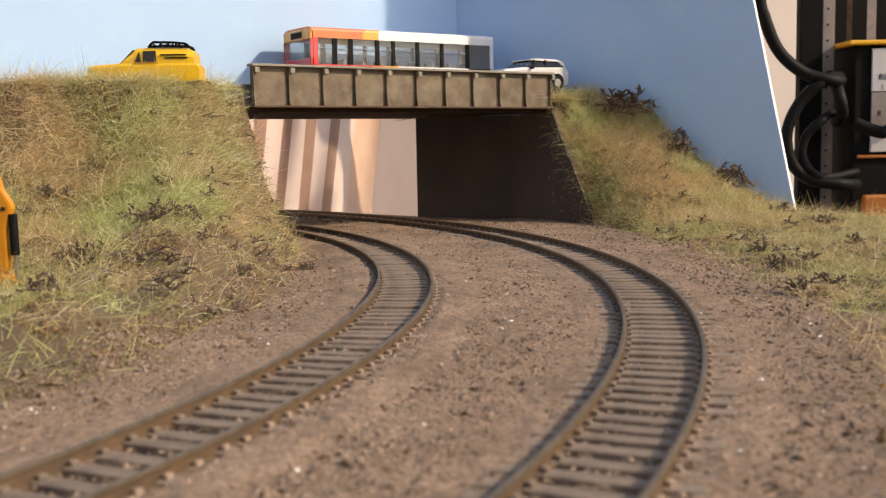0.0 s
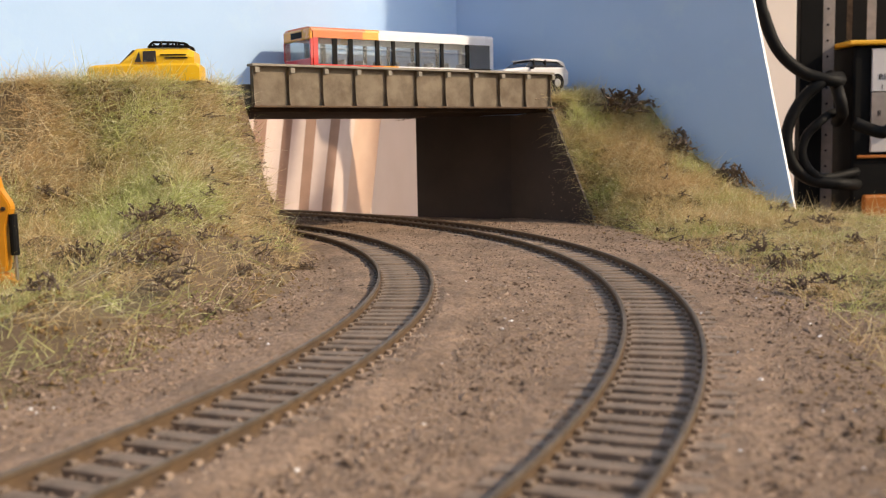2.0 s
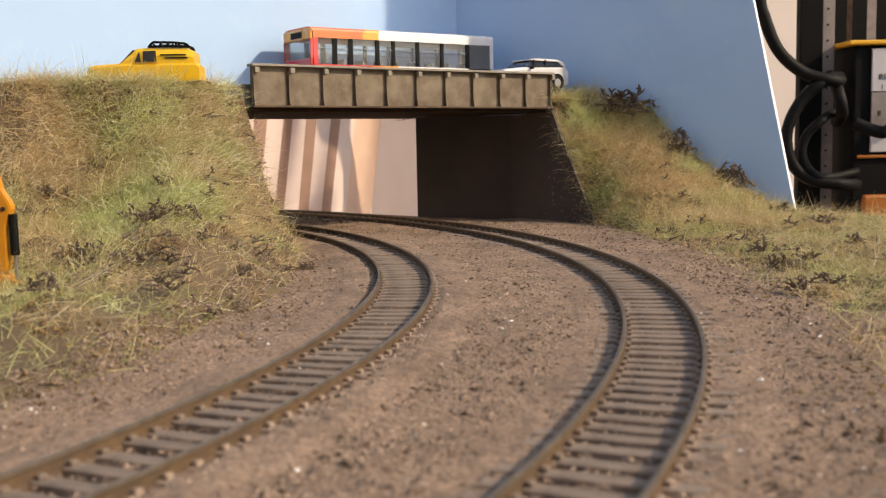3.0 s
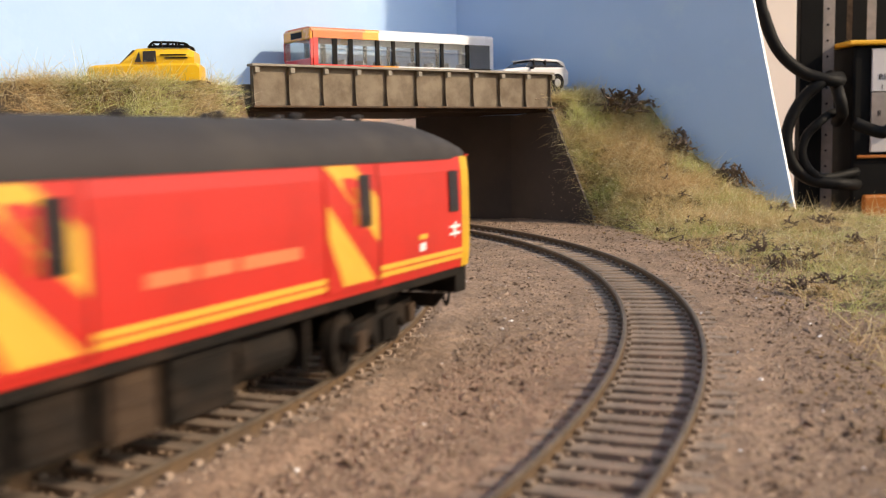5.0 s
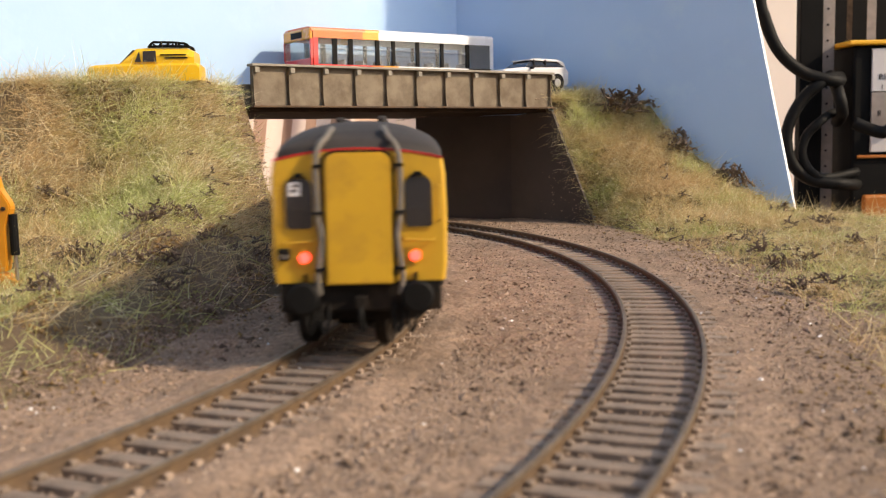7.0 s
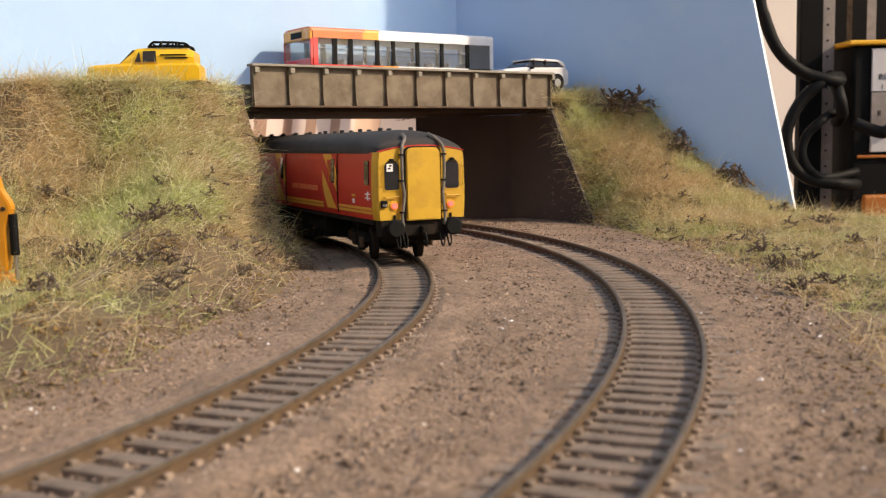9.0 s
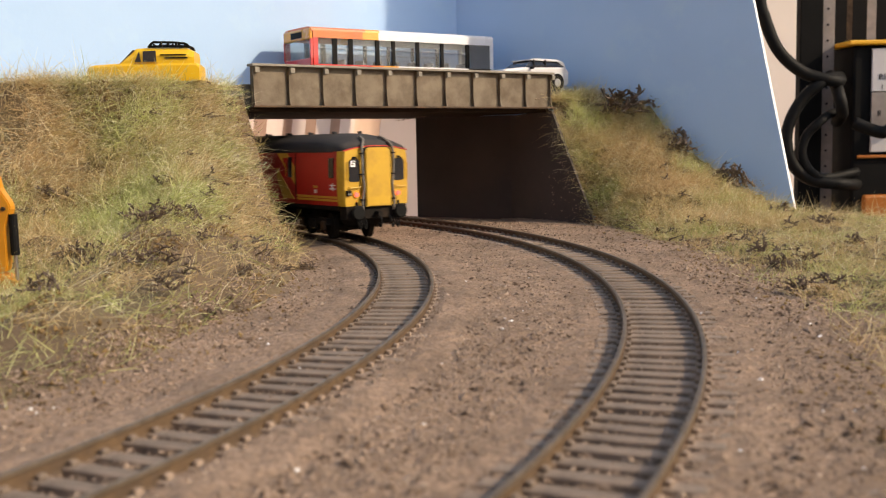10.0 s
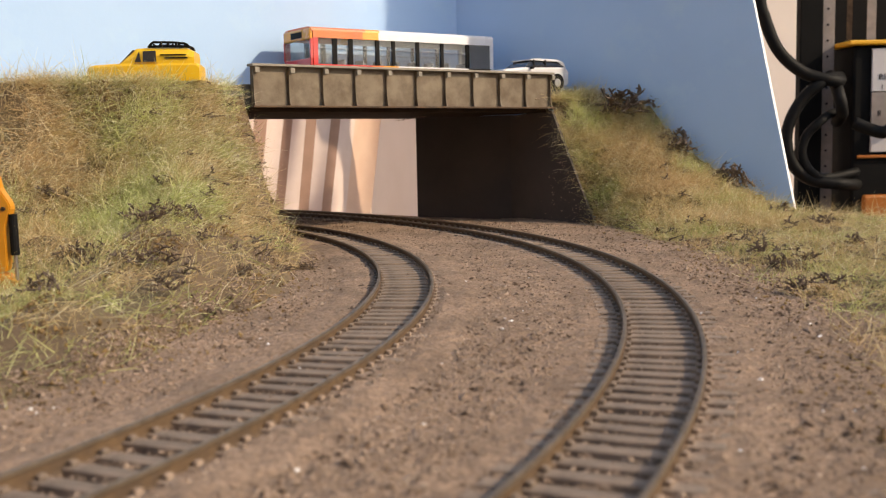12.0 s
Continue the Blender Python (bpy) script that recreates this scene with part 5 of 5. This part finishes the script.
# ---- grass ----
def blades(name, spots, mat, label, length, width, lean, out=0.35, curl=0.45):
    """Many thin curled fibres rooted on the given places, leaning out of the slope."""
    rng = np.random.default_rng(len(spots))
    n = len(spots)
    p = np.array(spots)
    az = rng.uniform(0, 2 * np.pi, n)
    el = np.clip(rng.normal(lean, 0.5, n), -0.3, 1.5)
    ln = length * np.clip(rng.lognormal(-0.1, 0.38, n), 0.3, 2.0)
    d = np.stack([np.cos(az) * np.cos(el), np.sin(az) * np.cos(el), np.sin(el)], 1)
    away = np.where((p[:, :1] < 0.02), np.stack([p[:, 0] - C1.x, p[:, 1] - C1.y], 1) / 0.39, np.array([[0.35, -0.94]]))
    d[:, :2] += out * away
    d /= np.linalg.norm(d, axis=1)[:, None]
    s = np.cross(d, rng.normal(0, 1, (n, 3)))
    s *= (width * rng.uniform(0.6, 1.2, n) / 2 / np.linalg.norm(s, axis=1))[:, None]
    bend = rng.normal(0, curl, (n, 3)) + np.array([[0, 0, -0.22]])
    a = p + d * (ln * 0.38)[:, None]
    b = a + (d + bend * 0.6) * (ln * 0.34)[:, None]
    c = b + (d + bend * 1.5) * (ln * 0.30)[:, None]
    v = np.stack([p - s, p + s, a + s * 0.9, a - s * 0.9, b + s * 0.7, b - s * 0.7, c], 1).reshape(-1, 3)
    k = np.arange(n)[:, None] * 7
    quads = np.concatenate([k + np.array([[0, 1, 2, 3]]), k + np.array([[3, 2, 4, 5]])]).tolist()
    ob = mesh_object(name, v.tolist(), quads + (k + np.array([[5, 4, 6]])).tolist(), mat)
    return tagged(ob, label, "grass", kind="stuff")


# patches of one growth: place, radius
GREENER = [(-0.134, 0.421, 0.060, 0.012), (-0.119, 0.397, 0.034, 0.014), (-0.115, 0.438, 0.070, 0.011), (-0.087, 0.382, 0.028, 0.012), (-0.090, 0.451, 0.053, 0.013), (-0.089, 0.357, 0.024, 0.008),
           (-0.132, 0.377, 0.022, 0.008), (-0.067, 0.399, 0.013, 0.008), (-0.082, 0.255, 0.009, 0.010), (-0.087, 0.213, 0.006, 0.012), (-0.067, 0.280, 0.005, 0.008), (-0.094, 0.477, 0.069, 0.011),
           (0.077, 0.609, 0.059, 0.010), (0.080, 0.605, 0.034, 0.009), (0.096, 0.580, 0.014, 0.012), (0.130, 0.611, 0.059, 0.010), (0.141, 0.583, 0.031, 0.008), (0.156, 0.545, 0.013, 0.011), (0.129, 0.348, 0.002, 0.010), (0.111, 0.265, 0.001, 0.010)]
DRIER = [(-0.166, 0.420, 0.066, 0.020), (-0.166, 0.408, 0.050, 0.015), (-0.131, 0.350, 0.015, 0.013), (-0.083, 0.288, 0.012, 0.012), (-0.082, 0.434, 0.034, 0.009), (-0.120, 0.419, 0.054, 0.010),
         (0.107, 0.625, 0.068, 0.012), (0.114, 0.595, 0.037, 0.015), (0.119, 0.569, 0.022, 0.013), (0.171, 0.586, 0.022, 0.012), (0.195, 0.579, 0.009, 0.010), (0.119, 0.516, 0.007, 0.012), (0.132, 0.418, 0.003, 0.010)]
BARER = [(-0.140, 0.405, 0.040, 0.008), (-0.106, 0.416, 0.045, 0.006), (-0.146, 0.394, 0.031, 0.011), (-0.105, 0.356, 0.024, 0.008), (-0.128, 0.322, 0.010, 0.010), (-0.106, 0.294, 0.013, 0.007), (-0.087, 0.316, 0.017, 0.007),
         (0.101, 0.613, 0.052, 0.006), (0.100, 0.626, 0.071, 0.006), (0.166, 0.459, 0.005, 0.008), (0.136, 0.597, 0.043, 0.006), (0.123, 0.370, 0.002, 0.006)]


def patch(rows, x, y, z):
    g = 0.0
    for a, b, c, r in rows:
        q = ((x - a) ** 2 + (y - b) ** 2 + (z - c) ** 2) / (r * r)
        if q < 4:
            g = max(g, math.exp(-q))
    return g


rnd = random.Random(5)
spots = {"straw": [], "tan": [], "olive": [], "green": [], "lime": [], "pale": [], "litter": []}


def sow(x, y, z, thin, dry=0.0):
    g = -dry + 0.75 * noise.noise((x * 26, y * 26, z * 30 + 3.0)) + 0.55 * noise.noise((x * 75, y * 75, z * 70)) + rnd.gauss(0, 0.17)
    g += 0.9 * patch(GREENER, x, y, z) - 0.5 * patch(DRIER, x, y, z)
    bare = patch(BARER, x, y, z)
    b = noise.noise((x * 40 + 9, y * 40, z * 50)) + 0.5 * noise.noise((x * 130, y * 130 + 4, z * 120)) + 0.85 * bare
    if b + rnd.gauss(0, 0.25) > 0.62 and rnd.random() < 0.75:
        spots["litter"].append((x, y, z))
        return
    gap = noise.noise((x * 170 + 2, y * 170, z * 150)) + 0.6 * noise.noise((x * 420, y * 420 + 7, z * 380))
    if rnd.random() < thin + 0.45 * bare + 0.55 * max(0.0, gap):
        return
    # pale highlight fibres grow more frequent higher up, brightening the bank tops
    key = "pale" if rnd.random() < 0.06 + 0.12 * sstep((z - 0.015) / 0.03) else "lime" if g > 0.52 else "green" if g > 0.20 else "olive" if g > -0.05 else "straw" if g > -0.45 else "tan"
    spots[key].append((x, y, z - 0.0003))


for i in range(200000):
    a = rnd.uniform(-26, 26.3) if i < 120000 else rnd.uniform(8, 26.4)
    d = rnd.random() ** 0.9 * (0.185 if i < 120000 else 0.11)
    r = left_toe(a) + 0.002 - d
    p = on_arc(C1, r, a)
    if p.y < 0.14 or p.x < -0.24 or p.y > 0.49:
        continue
    z = left_z(r, a)
    if z < 0.0003 or crest_gap(p.xy) < -0.012:
        continue
    sow(p.x, p.y, z, 0.10 + 0.74 * (1 - sstep((d - 0.004) / 0.062)))
for i in range(150000):
    a = rnd.uniform(-24, 31.0) if i < 75000 else rnd.uniform(14, 31) if i < 115000 else rnd.uniform(23, 31)
    r = right_toe(a) + rnd.random() ** 1.1 * (0.15 if i < 75000 else 0.075 if i < 115000 else 0.06)
    p = on_arc(C2, r, a)
    if p.x > 0.258 - max(0, p.y - 0.40) * 0.25:
        continue
    side_of = (p.x - CORNER.x) * PD.y - (p.y - CORNER.y) * PD.x
    if side_of / PLEN < 0.003:
        continue
    if beyond_girder(p.x, p.y) > -0.037 and (p.xy - BB).dot(BDIR) < 0.0020:
        continue
    sow(p.x, p.y, right_z(p.x, p.y), 0.5 * (1 - sstep((r - right_toe(a)) / 0.03)), 0.12)
for i in range(1600):
    if i % 2:
        a = rnd.uniform(-24, 26)
        p = on_arc(C1, left_toe(a) + rnd.gauss(0.0, 0.007), a)
    else:
        a = rnd.uniform(-20, 26)
        p = on_arc(C2, right_toe(a) + rnd.gauss(0.0, 0.008), a)
    if beyond_girder(p.x, p.y) < -0.037 or (p.xy - BB).dot(BDIR) > 0.002 or p.x < 0:
        spots["litter"].append((p.x, p.y, max(BED, bank_height(p.x, p.y))))
blades("grass_straw", spots["straw"], M_STRAW, "dry straw-coloured static grass fibres on the banks", 0.0078, 0.00019, 0.30)
blades("grass_tan", spots["tan"], M_TAN, "dead tan static grass fibres on the banks", 0.0072, 0.00019, 0.25)
blades("grass_olive", spots["olive"], M_OLIVE, "faded olive static grass fibres on the banks", 0.0074, 0.00019, 0.32)
blades("grass_green", spots["green"], M_GREEN, "soft green static grass fibres on the banks", 0.0070, 0.00019, 0.38)
blades("grass_lime", spots["lime"], M_LIME, "fresh pale green static grass fibres on the banks", 0.0070, 0.00019, 0.38)

# tall wisps along the top edges, against the backscene
wisps = []
for q, w in zip(CREST, CREST[1:]):
    for i in range(int((w - q).length * 9000)):
        p = q + (w - q) * rnd.random() + Vector((rnd.gauss(0, 0.004), rnd.gauss(-0.003, 0.004)))
        if -0.24 < p.x < -0.094 and p.y < 0.488:
            wisps.append((p.x, p.y, bank_height(p.x, p.y) - 0.0005))
blades("grass_wisps", wisps, M_STRAW, "tall wispy straw-coloured grass along the bank top", 0.0062, 0.00015, 0.75)
blades("grass_pale", spots["pale"], M_GLINT, "pale grass fibres coloured as bright glints among the darker grass", 0.0090, 0.00017, 0.35)


# ---- loose grains ----
def grains(name, places, size, mat, label, flat=0.7):
    rng = np.random.default_rng(len(places))
    n = len(places)
    p = np.array(places)
    base = np.array([[1, 0, 0], [-1, 0, 0], [0, 1, 0], [0, -1, 0], [0, 0, 1], [0, 0, -1]], float)
    s = size * rng.lognormal(0, 0.38, n)
    v = base[None] * rng.uniform(0.6, 1.3, (n, 6, 1)) + rng.normal(0, 0.22, (n, 6, 3))
    th = rng.uniform(0, 6.28, n)
    c, sn = np.cos(th)[:, None], np.sin(th)[:, None]
    v = np.stack([v[..., 0] * c - v[..., 1] * sn, v[..., 0] * sn + v[..., 1] * c, v[..., 2] * flat], 2)
    v = (v * s[:, None, None] + p[:, None, :]).reshape(-1, 3)
    f = np.array([[0, 2, 4], [2, 1, 4], [1, 3, 4], [3, 0, 4], [2, 0, 5], [1, 2, 5], [3, 1, 5], [0, 3, 5]])
    fs = (np.arange(n)[:, None, None] * 6 + f[None]).reshape(-1, 3).tolist()
    return tagged(mesh_object(name, v.tolist(), fs, mat), label, "gravel" if mat is not M_LITTER else "litter", kind="stuff")


pts = []
while len(pts) < 115000:
    y = 0.085 + rnd.random() ** 1.25 * 0.56
    x = rnd.uniform(-0.44, 0.44) * y + rnd.uniform(-0.02, 0.02)
    v1, v2 = Vector((x, y)) - C1, Vector((x, y)) - C2
    d1, d2 = abs(v1.length - R1), abs(v2.length - R2)
    if v1.length < left_toe(math.degrees(math.atan2(v1.y, v1.x))) - 0.012:
        continue
    if v2.length > right_toe(math.degrees(math.atan2(v2.y, v2.x))) + 0.010 or y > back_edge(x):
        continue
    near = min(d1, d2)
    if near < 0.0150 and rnd.random() < (0.80 if near < 0.0115 else 0.40):
        continue
    pts.append((x, y, BED + (0.0004 if near < 0.0105 else 0.0010 if d1 < d2 else 0.0006) if near < 0.015 else max(ground_z(x, y), bank_height(x, y)) + 0.0003))
grains("ballast_grains", pts, 0.00031, M_STONE, "loose brown ballast grains")
grains("leaf_litter", [(x, y, z + 0.0006) for x, y, z in spots["litter"]], 0.00034, M_LITTER, "dark brown leaf litter on the banks", 0.9)
clods = [p for p in rnd.sample(pts, 9000) if noise.noise((p[0] * 130, p[1] * 130, 2.0)) + rnd.gauss(0, 0.15) > 0.16]
grains("ballast_clods", [(x, y, z + 0.0002) for x, y, z in clods], 0.00050, M_CLOD, "darker brown clods in the ballast", 0.6)
few = rnd.sample(pts, 45)
grains("pale_grains", [(x, y, z + 0.0005) for x, y, z in few], 0.00036, M_WHITE, "scattered pale glinting grains in the ballast")

CHIPS = ((0.0160, 0.2676), (0.0175, 0.2640), (0.0676, 0.2211), (-0.0524, 0.1875), (-0.0751, 0.1811), (0.0695, 0.1695), (-0.0413, 0.2358))
grains("glass_chips", [(x, y, ground_z(x, y) + 0.0008) for x, y in CHIPS], 0.0005, M_WHITE, "small glinting pale chips lying in the ballast")


# ---- motions ----
def motions():
    # where the middle of the railcar stands on its curve, in degrees
    marks = [(0.0, -97.0), (1.0, -83.0), (2.0, -69.0), (3.0, -54.8), (4.0, -40.7), (4.8, -29.1), (5.1, -24.7), (5.8, -14.2), (6.2, -8.6), (6.5, -4.4),
             (6.8, -0.2), (7.2, 4.8), (8.0, 13.8), (8.8, 22.3), (9.2, 26.7), (9.5, 30.3), (10.4, 41.4), (11.0, 48.2), (11.4, 52.6), (12.0, 60.0)]
    rc = math.sqrt(R1 ** 2 - 0.093 ** 2) + 0.0004
    walk(railcar, [(t, pose(C1.x + rc * math.cos(radians(a)), C1.y + rc * math.sin(radians(a)), RAIL_TOP, 0, 0, a + 90)) for t, a in marks])
    for w, x in WHEELS:
        rows = []
        for i in range(0, 181):
            t = i / 15
            spin = radians(lerp_rows(marks, t)) * R1 / 0.0062
            rows.append((t, Matrix.Translation((x, 0, 0.0062)) @ Matrix.Rotation(spin, 4, "Y")))
        walk(w, rows)


motions()
